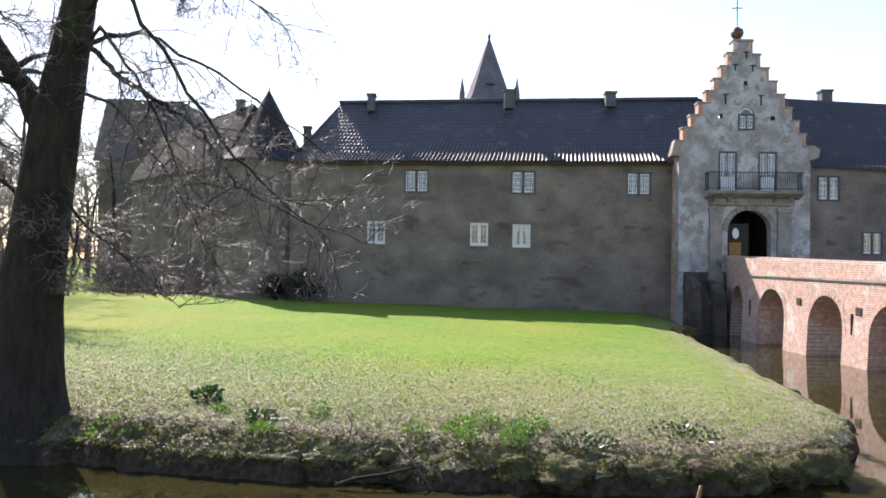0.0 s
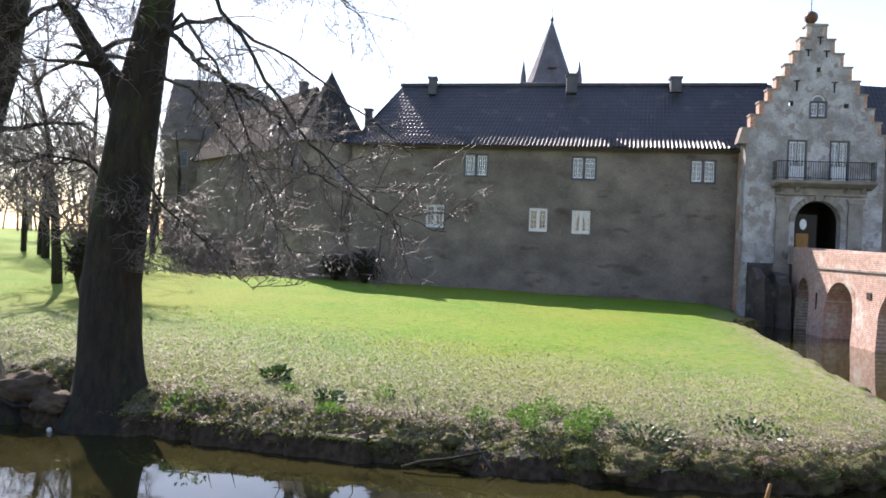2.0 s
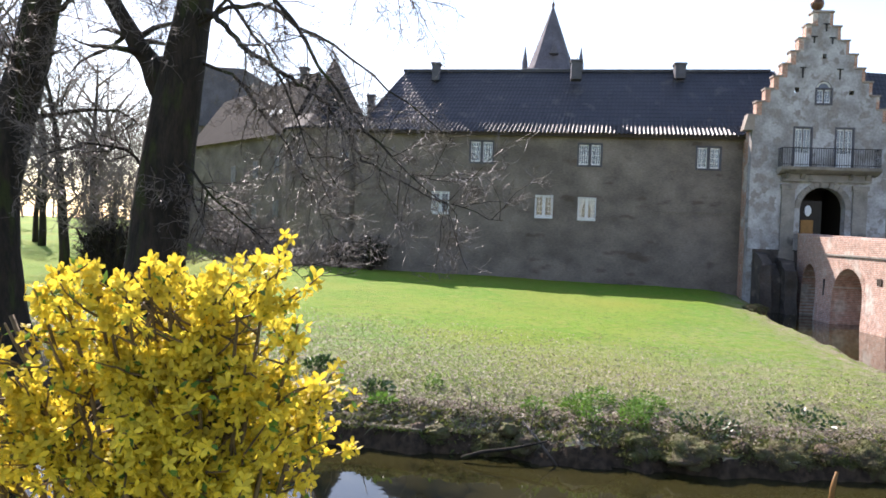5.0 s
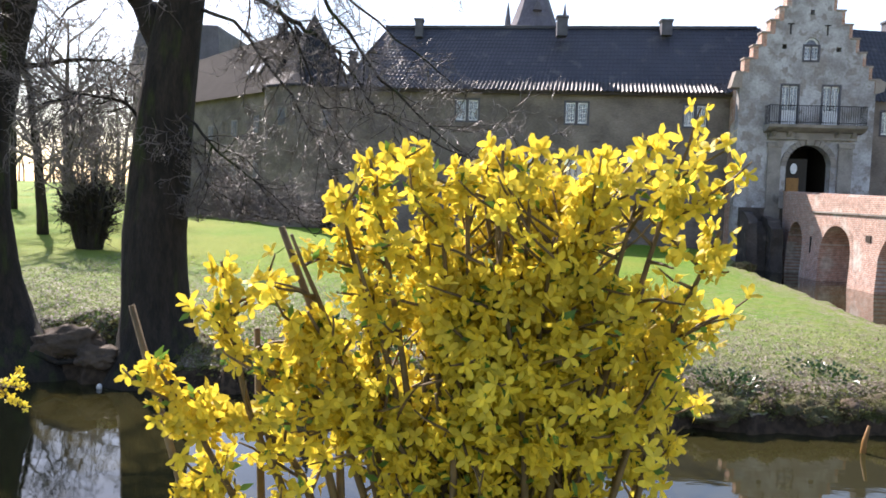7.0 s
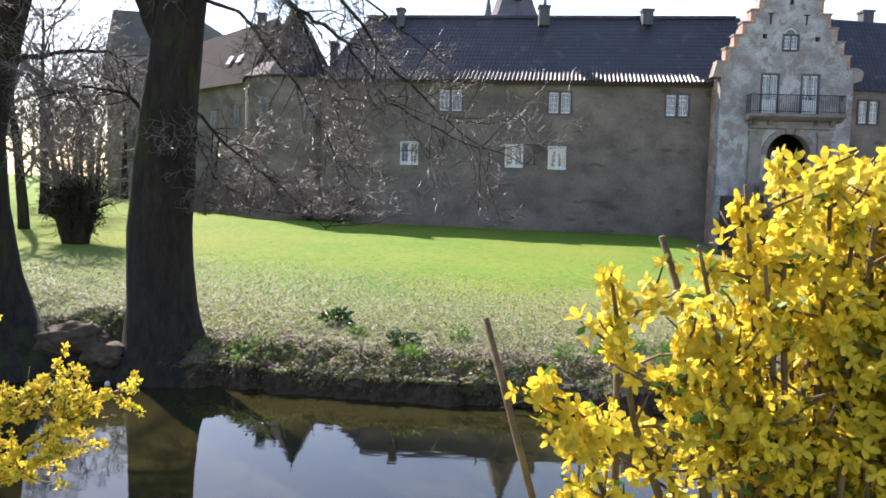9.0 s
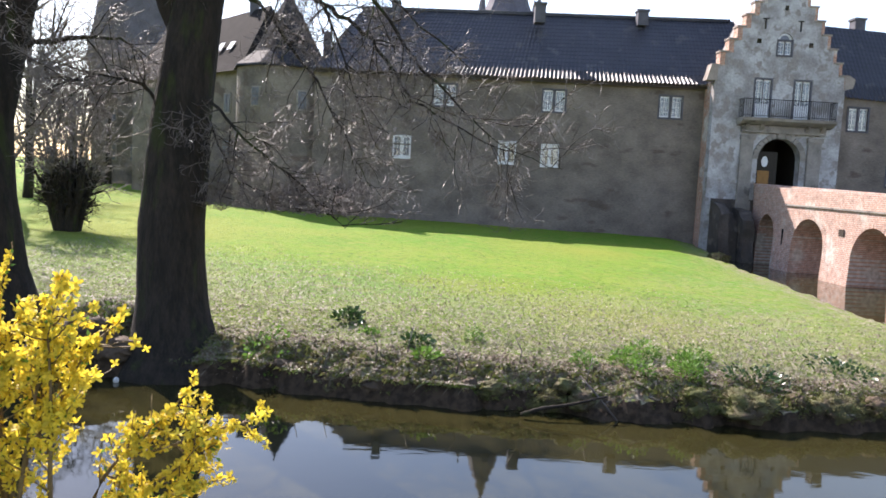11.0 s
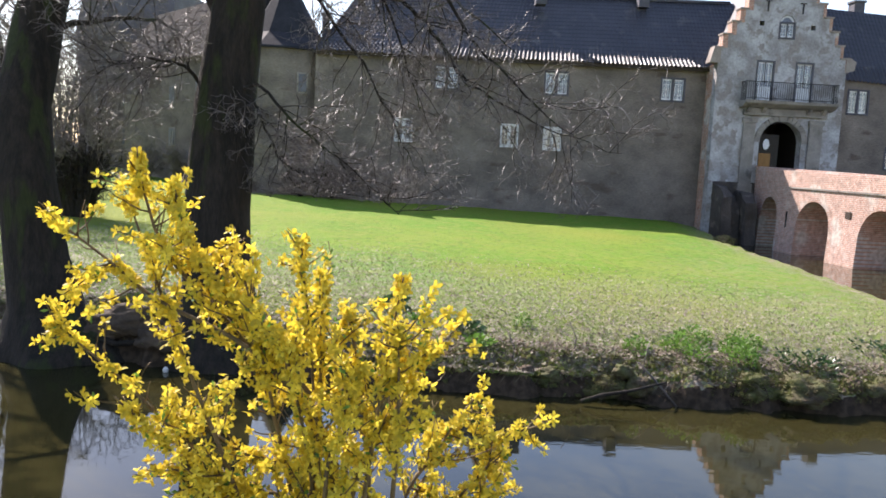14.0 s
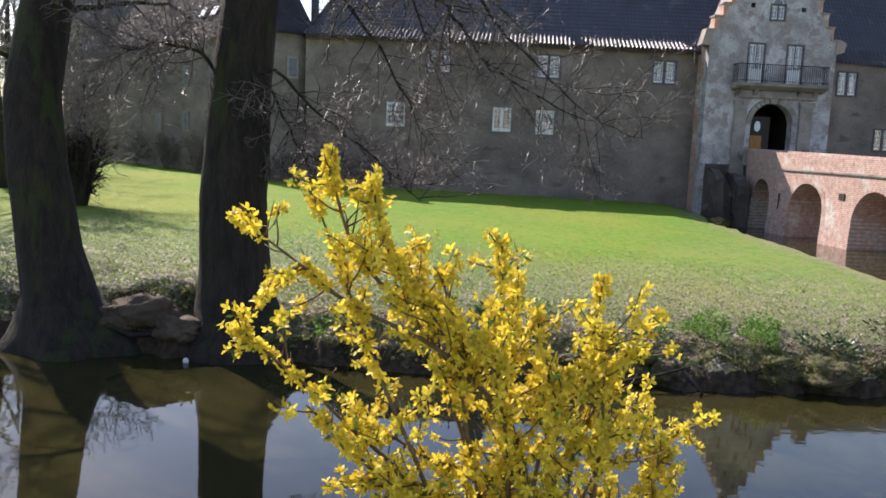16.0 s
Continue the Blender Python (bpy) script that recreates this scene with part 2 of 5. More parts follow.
def ground_material():
    """Short lawn: fresh green away from the moat, thin and littered with leaves near the bank, bare earth on the slope."""
    m = bpy.data.materials.new("lawn")
    m.use_nodes = True
    n, l = m.node_tree.nodes, m.node_tree.links
    b = n["Principled BSDF"]
    b.inputs["Roughness"].default_value = 0.9
    b.inputs["Specular IOR Level"].default_value = 0.2
    co = n.new("ShaderNodeTexCoord")
    sep = n.new("ShaderNodeSeparateXYZ")
    l.new(co.outputs["Object"], sep.inputs[0])

    def nz(sc, d=5):
        t = n.new("ShaderNodeTexNoise")
        t.inputs["Scale"].default_value, t.inputs["Detail"].default_value = sc, d
        l.new(co.outputs["Object"], t.inputs["Vector"])
        return t.outputs["Fac"]

    def rng(v, a, c, lo=0.0, hi=1.0):
        r = n.new("ShaderNodeMapRange")
        for i, x in enumerate((a, c, lo, hi)):
            r.inputs[i + 1].default_value = x
        l.new(v, r.inputs[0])
        return r.outputs[0]

    def op(kind, a, c):
        x = n.new("ShaderNodeMath")
        x.operation = kind
        for s_, v in zip(x.inputs, (a, c)):
            if hasattr(v, "links"):
                l.new(v, s_)
            else:
                s_.default_value = v
        return x.outputs[0]

    def mix(f, a, c):
        x = n.new("ShaderNodeMix")
        x.data_type = "RGBA"
        for s_, v in ((x.inputs[0], f), (x.inputs[6], a), (x.inputs[7], c)):
            if hasattr(v, "links"):
                l.new(v, s_)
            else:
                s_.default_value = (*v, 1) if isinstance(v, tuple) else v
        return x.outputs[2]

    big, mid, fine = nz(0.25), nz(2.5), nz(38, 6)
    green = mix(rng(big, 0.35, 0.65), (0.11, 0.255, 0.010), (0.185, 0.28, 0.022))
    green = mix(rng(mid, 0.45, 0.7), green, (0.215, 0.262, 0.04))
    green = mix(rng(nz(0.09, 3), 0.5, 0.62), green, (0.225, 0.27, 0.03))
    green = mix(rng(nz(7, 7), 0.56, 0.66), green, (0.075, 0.15, 0.012))
    # leaf litter thins out with the distance from the moat
    far = op("ADD", sep.outputs[1], op("MULTIPLY", sep.outputs[0], 0.33))
    litter = op("MULTIPLY", rng(op("ADD", far, op("MULTIPLY", nz(0.5), 6.0)), 14.0, 24.0, 0.95, 0.0), rng(nz(14, 7), 0.40, 0.56))
    col = mix(litter, green, mix(rng(nz(30), 0.4, 0.6), (0.36, 0.33, 0.26), (0.20, 0.16, 0.11)))
    col = mix(rng(fine, 0.38, 0.62), mix(0.3, col, (0.02, 0.03, 0.0)), col)
    edge = op("MULTIPLY", rng(sep.outputs[2], 0.82, 0.5), rng(nz(4), 0.35, 0.6))
    col = mix(edge, col, mix(rng(nz(26, 6), 0.42, 0.58), (0.17, 0.125, 0.085), (0.38, 0.32, 0.25)))
    slope = n.new("ShaderNodeNewGeometry")
    s2 = n.new("ShaderNodeSeparateXYZ")
    l.new(slope.outputs["True Normal"], s2.inputs[0])
    earth = mix(rng(nz(9), 0.4, 0.6), (0.040, 0.028, 0.018), (0.085, 0.058, 0.038))
    col = mix(op("MAXIMUM", rng(s2.outputs[2], 0.72, 0.5), rng(sep.outputs[2], 0.24, 0.12)), col, earth)
    l.new(col, b.inputs["Base Color"])
    bp = n.new("ShaderNodeBump")
    bp.inputs["Strength"].default_value, bp.inputs["Distance"].default_value = 0.8, 0.05
    l.new(op("ADD", fine, op("MULTIPLY", nz(120, 3), 0.5)), bp.inputs["Height"])
    l.new(bp.outputs["Normal"], b.inputs["Normal"])
    return m


LAWN = ground_material()


# ---- mesh helpers ----
def mesh_object(name, verts, faces, mat, parent=None, label="", smooth=False):
    me = bpy.data.meshes.new(name)
    me.from_pydata([tuple(v) for v in verts], [], faces)
    me.materials.append(mat)
    if smooth:
        me.shade_smooth()
    ob = new(name, me)
    if parent:
        ob.parent = parent
    if label:
        ob["label"] = label
    return ob


def part(name, bm, mat, parent=None, label="", bevel=0.0, smooth=False):
    """Links a bmesh as one mesh object under a thing or a part."""
    if bevel:
        bmesh.ops.bevel(bm, geom=[e for e in bm.edges if e.is_manifold and e.calc_face_angle(0) > 0.6], offset=bevel, segments=1, affect="EDGES")
    bmesh.ops.recalc_face_normals(bm, faces=bm.faces)
    me = bpy.data.meshes.new(name)
    bm.to_mesh(me)
    bm.free()
    me.materials.append(mat)
    if smooth:
        me.shade_smooth()
    ob = new(name, me)
    if parent:
        ob.parent = parent
    if label:
        ob["label"] = label
    return ob


def thing(name, x, y, z, label, category, group="", kind=""):
    e = new(name)
    e.location = (x, y, z)
    return tagged(e, label, category, group, kind)


def box(x0, x1, y0, y1, z0, z1, bm=None):
    bm = bm or bmesh.new()
    vs = [bm.verts.new((x, y, z)) for x in (x0, x1) for y in (y0, y1) for z in (z0, z1)]
    for f in ((0, 1, 3, 2), (4, 6, 7, 5), (0, 4, 5, 1), (2, 3, 7, 6), (0, 2, 6, 4), (1, 5, 7, 3)):
        bm.faces.new([vs[i] for i in f])
    return bm


def prism(points, a, b, axis="y", bm=None):
    """A flat outline (two coordinates each) pulled from a to b along an axis."""
    bm = bm or bmesh.new()

    def at(p, d):
        return {"y": (p[0], d, p[1]), "x": (d, p[0], p[1]), "z": (p[0], p[1], d)}[axis]

    lo, hi = [bm.verts.new(at(p, a)) for p in points], [bm.verts.new(at(p, b)) for p in points]
    bm.faces.new(lo), bm.faces.new(hi[::-1])
    for i in range(len(points)):
        j = (i + 1) % len(points)
        bm.faces.new((lo[i], lo[j], hi[j], hi[i]))
    return bm


def lathe(profile, n, bm=None, cx=0, cy=0):
    """Turns (radius, height) rows round the z axis."""
    bm = bm or bmesh.new()
    rings = [[bm.verts.new((cx + r * math.cos(2 * math.pi * i / n), cy + r * math.sin(2 * math.pi * i / n), z)) for i in range(n)] for r, z in profile]
    for a, b in zip(rings, rings[1:]):
        for i in range(n):
            bm.faces.new((a[i], a[(i + 1) % n], b[(i + 1) % n], b[i]))
    bm.faces.new(rings[0][::-1]), bm.faces.new(rings[-1])
    return bm


def holed_wall(xs, zs, solid, y0, y1):
    """A wall of rectangular cells between y0 and y1; solid(x, z) says which cells are wall."""
    bm = bmesh.new()
    cache = {}

    def v(i, j, k):
        if (i, j, k) not in cache:
            cache[i, j, k] = bm.verts.new((xs[i], (y0, y1)[k], zs[j]))
        return cache[i, j, k]

    full = {(i, j) for i in range(len(xs) - 1) for j in range(len(zs) - 1) if solid((xs[i] + xs[i + 1]) / 2, (zs[j] + zs[j + 1]) / 2)}
    for i, j in full:
        bm.faces.new((v(i, j, 0), v(i + 1, j, 0), v(i + 1, j + 1, 0), v(i, j + 1, 0)))
        bm.faces.new((v(i, j, 1), v(i, j + 1, 1), v(i + 1, j + 1, 1), v(i + 1, j, 1)))
        for di, dj, a, b in ((-1, 0, (0, 0), (0, 1)), (1, 0, (1, 0), (1, 1)), (0, -1, (0, 0), (1, 0)), (0, 1, (0, 1), (1, 1))):
            if (i + di, j + dj) not in full:
                p, q = (i + a[0], j + a[1]), (i + b[0], j + b[1])
                bm.faces.new((v(*p, 0), v(*q, 0), v(*q, 1), v(*p, 1)))
    return bm


def arch_spandrel(cx, half, spring, top, y0, y1, steps=12, bm=None, along="x", pointed=0.0):
    """The two corner pieces that turn a square-headed opening into an arched one."""
    bm = bm or bmesh.new()
    for side in (-1, 1):
        pts = [(cx + side * half, top)]
        for k in range(steps + 1):
            a = math.pi / 2 * k / steps
            pts.append((cx + side * half * math.cos(a), spring + (top - spring) * math.sin(a) ** (1 - pointed)))
        prism(pts, y0, y1, "y" if along == "x" else "x", bm)
    return bm


def tube(out, pts, radii, k=6, rnd=None):
    """Adds a tapered tube along points to the lists out = (verts, faces)."""
    verts, faces = out
    pts = [Vector(p) for p in pts]
    start = len(verts)
    up = Vector((0.13, 0.21, 1))
    for i, p in enumerate(pts):
        d = (pts[min(i + 1, len(pts) - 1)] - pts[max(i - 1, 0)])
        a = d.cross(up if abs(d.normalized().dot(up.normalized())) < 0.95 else Vector((1, 0, 0))).normalized()
        b = d.cross(a).normalized()
        for j in range(k):
            w = 2 * math.pi * j / k
            r = radii[i] * (1 + (rnd(i, j) if rnd else 0))
            verts.append(p + a * (r * math.cos(w)) + b * (r * math.sin(w)))
    for i in range(len(pts) - 1):
        for j in range(k):
            q = (j + 1) % k
            faces.append((start + i * k + j, start + i * k + q, start + (i + 1) * k + q, start + (i + 1) * k + j))
    faces.append(tuple(range(start, start + k))[::-1])
    faces.append(tuple(range(start + (len(pts) - 1) * k, start + len(pts) * k)))


def keep_world(ob, parent):
    ob.parent = parent
    ob.matrix_parent_inverse = Matrix.Translation(-parent.location)
    return ob


# ---- ground and moat ----
BANK = ((-400, 60), (-60, 22), (-20, 15), (-12, 13.7), (-10, 13.4), (-7.4, 12.8), (-5, 12.45), (-3.3, 12.05), (-0.4, 11.85), (2.5, 11.65), (4.5, 11.8), (6.2, 12.5), (7.6, 14.2), (9, 17))
EDGE = ((10, 7.4), (14.7, 8.3), (16.6, 8.75), (20, 9.1), (28, 9.9), (35, 10.4), (38, 11.2), (43, 12.2), (60, 12.2), (900, 12.2))


def table(rows, v):
    return float(np.interp(v, [r[0] for r in rows], [r[1] for r in rows]))


def smooth(a, b, v):
    t = min(1.0, max(0.0, (v - a) / (b - a)))
    return t * t * (3 - 2 * t)


def ground_z(x, y):
    """Height of the ground: lawn, far bank, moat bed and the near bank, over the water at 0."""
    wob = 0.24 * noise.noise((x * 0.9, y * 0.9, 3)) + 0.24 * noise.noise((x * 2.3, y * 2.3, 7)) + 0.10 * noise.noise((x * 7, y * 7, 11))
    d = min(y - table(BANK, x), (table(EDGE, y) - x) * 0.97) + wob
    if x > 30:
        d = max(d, (x - 44) * 0.9)
    near = 4.3 + 0.15 * math.sin(x * 0.7) - y + wob
    if near > 0:
        z = 1.82 * smooth(-0.2, 3.2, near) - 0.08
        return z + 0.03 * noise.noise((x * 2, y * 2, 1))
    cx = min(12, max(-14, x))
    lawn = 0.80 - 0.02 * cx + 0.010 * (min(y, 44) - 14) + 0.02 * max(0, min(y, 150) - 46) * smooth(-10, -20, x)
    lawn += 0.05 * noise.noise((x * 0.35, y * 0.35, 5)) + 0.025 * noise.noise((x * 1.6, y * 1.6, 9)) + 0.42 * math.exp(-((x + 8.1) / 0.8) ** 2 - ((y - 13.8) / 0.7) ** 2)
    rise = 0.44 * smooth(-0.04, 0.13, d) + 0.34 * smooth(0.08, 0.8, d) + 0.22 * smooth(0.6, 2.4, d)
    return -0.75 * smooth(0.1, -0.8, d) + (lawn) * rise - 0.04


def build_ground():
    xs = np.concatenate([[-900, -500, -250, -130, -80, -60, -48, -40, -34, -29], np.arange(-26, -12, 0.35), np.arange(-12, 10, 0.11), np.arange(10, 20, 0.4), [22, 26, 32, 40, 46, 60, 100, 200, 500, 900]])
    ys = np.concatenate([[-900, -300, -100, -40, -15, -6, -3], np.arange(-1.5, 5, 0.2), np.arange(5, 11, 0.8), np.arange(11, 15.5, 0.085), np.arange(15.5, 22, 0.2), np.arange(22, 46, 0.45), [48, 52, 57, 64, 72, 85, 100, 130, 180, 300, 600, 1500]])
    verts = [(x, y, ground_z(x, y)) for y in ys for x in xs]
    w = len(xs)
    faces = [(j * w + i, j * w + i + 1, (j + 1) * w + i + 1, (j + 1) * w + i) for j in range(len(ys) - 1) for i in range(w - 1)]
    ob = mesh_object("ground", verts, faces, LAWN, smooth=True)
    return tagged(ob, "castle lawn with leaf litter and earthen moat banks", "lawn", kind="structure")


build_ground()
water = mesh_object("water", [(-400, 0, 0), (60, 0, 0), (60, 60, 0), (-400, 60, 0)], [(0, 1, 2, 3)], WATER)
tagged(water, "still brown moat water reflecting the sky", "water", kind="structure")

FACADE = 43.45


# ---- windows ----
def add_window(owner, cx, z0, w, h, y, bars=3, curtain=CURTAIN, drape="full", gap=0.10, frame_mat=None):
    """A stone surround with two white casements of small panes, glass and a curtain behind. y is the wall's face."""
    x0, x1, z1 = cx - w / 2, cx + w / 2, z0 + h
    t = 0.05 if frame_mat is WHITE else 0.09
    bm = box(x0 - t, x0, y - 0.03, y + 0.16, z0 - 0.10, z1 + t)
    box(x1, x1 + t, y - 0.03, y + 0.16, z0 - 0.10, z1 + t, bm)
    box(x0, x1, y - 0.03, y + 0.16, z1, z1 + t, bm)
    box(x0, x1, y - 0.05, y + 0.16, z0 - 0.10, z0, bm)
    if gap:
        box(cx - gap / 2, cx + gap / 2, y + 0.0, y + 0.15, z0, z1, bm)
    win = keep_world(part("window", bm, frame_mat or SURROUND), owner)
    for side in (-1, 1):
        a, b = (x0 + 0.01, cx - gap / 2 - 0.005) if side < 0 else (cx + gap / 2 + 0.005, x1 - 0.01)
        f, g = 0.032, 0.016
        bm = box(a, a + f, y + 0.06, y + 0.11, z0 + 0.01, z1 - 0.01)
        box(b - f, b, y + 0.06, y + 0.11, z0 + 0.01, z1 - 0.01, bm)
        box(a + f, b - f, y + 0.06, y + 0.11, z0 + 0.01, z0 + 0.08, bm)
        box(a + f, b - f, y + 0.06, y + 0.11, z1 - 0.07, z1 - 0.01, bm)
        m = (a + b) / 2
        box(m - g / 2, m + g / 2, y + 0.07, y + 0.10, z0 + 0.08, z1 - 0.07, bm)
        for k in range(1, bars + 1):
            zz = z0 + h * k / (bars + 1)
            box(a + f, m - g / 2, y + 0.072, y + 0.098, zz - g / 2, zz + g / 2, bm)
            box(m + g / 2, b - f, y + 0.072, y + 0.098, zz - g / 2, zz + g / 2, bm)
        keep_world(part("casement", bm, WHITE, label="white-painted casement with glazing bars"), win)
        pane = keep_world(part("pane", box(a + f, b - f, y + 0.083, y + 0.087, z0 + 0.08, z1 - 0.07), GLASS), win)
        pane.visible_shadow = False
        # folds of cloth behind the glass
        if drape:
            verts, faces = [], []
            n = 15
            lo = z0 + 0.05
            for i in range(n):
                x = a + (b - a) * i / (n - 1)
                yy = y + 0.20 + 0.02 * math.sin(i * 1.7)
                if drape == "tied":
                    pull = (x - a) / (b - a) if side > 0 else (b - x) / (b - a)
                    verts += [(x, yy, z1), (x + side * 0.18 * (1 - pull), yy, (z0 + z1) / 2), (x + side * 0.22 * (1 - pull), yy, lo)]
                else:
                    verts += [(x, yy, z1), (x, yy, (z0 + z1) / 2), (x, yy, lo)]
                if i:
                    p = 3 * i
                    faces += [(p - 3, p, p + 1, p - 2), (p - 2, p + 1, p + 2, p - 1)]
            keep_world(mesh_object("curtain", verts, faces, curtain, smooth=True), win)
    return win


def room_box(owner, x0, x1, z0, z1, y0, y1):
    """The dim room behind a wall."""
    bm = box(x0, x1, y0, y1, z0, z1)
    bmesh.ops.delete(bm, geom=[f for f in bm.faces if f.calc_center_median().y < y0 + 0.01], context="FACES")
    return keep_world(part("room_wall", bm, STONE), owner)


# ---- roofs of pantiles ----
def pantile_roof(owner, x0, x1, prof_l, prof_r, name="roof", step=0.225, mat=None, hip_l=0.0):
    """Wavy courses of tiles between two profiles of (y, z) rows, from the eave up to the ridge; hip_l: how far the ridge is set in."""
    verts, faces = [], []
    n = int((x1 - x0) / step) * 6
    rows = []
    for (ya, za), (yb, zb), (yc, zc), (yd, zd) in zip(prof_l, prof_l[1:], prof_r, prof_r[1:]):
        k = max(1, int(math.hypot(yb - ya, zb - za) / 0.32))
        for c in range(k):
            for e, lift in ((c / k, 0.035), ((c + 1) / k - 0.002, 0.0)):
                rows.append((ya + (yb - ya) * e, za + (zb - za) * e + lift, yc + (yd - yc) * e, zc + (zd - zc) * e + lift))
    z_lo, z_hi = prof_l[0][1], prof_l[-1][1]
    for yl, zl, yr, zr in rows:
        inset = hip_l * (zl - z_lo) / (z_hi - z_lo)
        for i in range(n + 1):
            u = i / n
            x = x0 + inset + (x1 - x0 - inset) * u
            w = math.sin(2 * math.pi * (i % 6) / 6)
            sag = 0.03 * noise.noise((x * 0.3, zl * 0.3, 2)) + 0.012 * noise.noise((x * 2.1, zl * 2.3, 8))
            verts.append((x, yl + (yr - yl) * u, zl + (zr - zl) * u + (0.045 if zl < prof_l[1][1] + 0.02 else 0.015) * w + sag))
    for j in range(len(rows) - 1):
        for i in range(n):
            a = j * (n + 1) + i
            faces.append((a, a + 1, a + n + 2, a + n + 1))
    ob = mesh_object(name, verts, faces, mat or ROOF, smooth=False)
    return keep_world(ob, owner)


def chimney(owner, x, y, z0, z1, w=0.7, d=0.7):
    bm = box(x - w / 2, x + w / 2, y - d / 2, y + d / 2, z0, z1 - 0.12)
    box(x - w / 2 - 0.06, x + w / 2 + 0.06, y - d / 2 - 0.06, y + d / 2 + 0.06, z1 - 0.12, z1, bm)
    # dark grey instead of brick: the shade of the backlit side is coloured in
    return keep_world(part("chimney", bm, SURROUND, bevel=0.01), owner)


# ---- main range ----
rng_main = thing("castle_range", 2.0, 45, 1.0, "long shaded grey-brown plastered castle range with dark pantile roof", "castle")
UPPER = [(-2.39, 7.39), (3.52, 7.39), (9.85, 7.39)]
LOWER = [(-4.58, 4.52), (1.13, 4.50), (3.46, 4.45)]
XL, XR = -9.4, 12.05
xs, zs, holes = [XL, XR], [-0.3, 9.15], []
for (cx, z0), (w, h) in [(u, (1.18, 1.12)) for u in UPPER] + [(u, (0.88, 1.12)) for u in LOWER]:
    holes.append((cx - w / 2, cx + w / 2, z0, z0 + h))
    xs += [cx - w / 2, cx + w / 2]
    zs += [z0, z0 + h]
bm = holed_wall(sorted(set(xs)), sorted(set(zs)), lambda x, z: not any(a < x < b and c < z < d for a, b, c, d in holes), FACADE, FACADE + 0.6)
keep_world(part("wall", bm, PLASTER), rng_main)
keep_world(part("gable_wall", prism([(FACADE + 0.6, -0.3), (51, -0.3), (51, 8.8), (FACADE + 0.6, 8.8)], XL, XL + 0.5, "x"), PLASTER), rng_main)
room_box(rng_main, XL + 0.6, XR - 0.1, 0, 8.9, FACADE + 0.61, 47)
for i, (cx, z0) in enumerate(UPPER):
    add_window(rng_main, cx, z0, 1.18, 1.12, FACADE, 3, drape="full", gap=0.16)
for i, (cx, z0) in enumerate(LOWER):
    add_window(rng_main, cx, z0, 0.88, 1.12, FACADE, 3, drape=("full", None, "tied")[i], curtain=(CURTAIN, CURTAIN, NET)[i], gap=0.10, frame_mat=WHITE)
# a string of worn plaster and the patched plinth
for x0, x1, z in ((-5.2, 0.4, 5.2), (1.9, 2.9, 5.15), (6.9, 11.9, 5.0)):
    keep_world(part("string_course", box(x0, x1, FACADE - 0.03, FACADE + 0.02, z - 0.03, z + 0.03), PLASTER), rng_main)
keep_world(part("drain_pipe", lathe([(0.04, 1.0), (0.04, 9.0)], 8, None, 11.7, FACADE - 0.06), STONE), rng_main)
roof = pantile_roof(rng_main, XL - 0.15, 14.45, [(43.0, 8.95), (44.15, 9.58), (47.8, 13.17)], [(43.0, 9.18), (44.1, 9.8), (47.8, 13.58)], hip_l=2.2)
# the hipped end and the slope behind
verts = [(XL - 0.15, 43.05, 8.9), (XL - 0.15, 51, 8.9), (XL + 2.05, 47.8, 13.17), (XL + 2.05, 48.3, 13.17), (14.45, 47.8, 13.58), (14.45, 48.3, 13.58), (14.45, 51, 9.0)]
keep_world(mesh_object("roof_back", verts, [(0, 2, 3, 1), (2, 4, 5, 3), (3, 5, 6, 1)], ROOF), rng_main)
bm = box(XL + 1.9, 14.2, 47.65, 47.95, 13.1, 13.27)
for v in bm.verts:
    v.co.z += 0.4 * (v.co.x - XL - 1.9) / (14.2 - XL - 1.9)
keep_world(part("ridge", bm, ROOF, bevel=0.05), rng_main)
keep_world(part("eave_board", prism([(XL, 8.78), (XR, 8.98), (XR, 9.12), (XL, 8.92)], 43.12, 43.2), TIMBER_DARK), rng_main)
chimney(rng_main, -5.45, 47.2, 12.5, 13.55, 0.45)
chimney(rng_main, 2.82, 46.5, 12.6, 13.72, 0.6)
chimney(rng_main, 8.87, 47.2, 12.9, 13.8, 0.6)

# ---- east range ----
east = thing("castle_range", 30, 45, 1.0, "grey-brown plastered castle range with dark roof beside the gatehouse", "castle")
EW = [(20.1, 7.22, 1.05, 1.2), (22.45, 4.3, 0.95, 1.1), (24.6, 7.2, 1.05, 1.2)]
xs, zs = [18.9, 48], [-0.5, 9.1]
for cx, z0, w, h in EW:
    xs += [cx - w / 2, cx + w / 2]
    zs += [z0, z0 + h]
bm = holed_wall(sorted(set(xs)), sorted(set(zs)), lambda x, z: not any(cx - w / 2 < x < cx + w / 2 and z0 < z < z0 + h for cx, z0, w, h in EW), FACADE, FACADE + 0.6)
keep_world(part("wall", bm, PLASTER), east)
room_box(east, 19, 47.8, 0, 8.9, FACADE + 0.61, 47)
for cx, z0, w, h in EW:
    add_window(east, cx, z0, w, h, FACADE, 3, gap=0.14)
pantile_roof(east, 18.7, 48, [(43.25, 8.95), (43.9, 9.85), (46.4, 13.35)], [(43.25, 7.55), (43.9, 8.45), (46.4, 11.9)])
keep_world(mesh_object("roof_back", [(18.7, 46.4, 13.35), (48, 46.4, 11.9), (48, 50, 7.6), (18.7, 50, 9.0)], [(0, 1, 2, 3)], ROOF), east)
keep_world(part("string_course", box(20.3, 22, FACADE - 0.03, FACADE + 0.02, 5.55, 5.63), PLASTER), east)
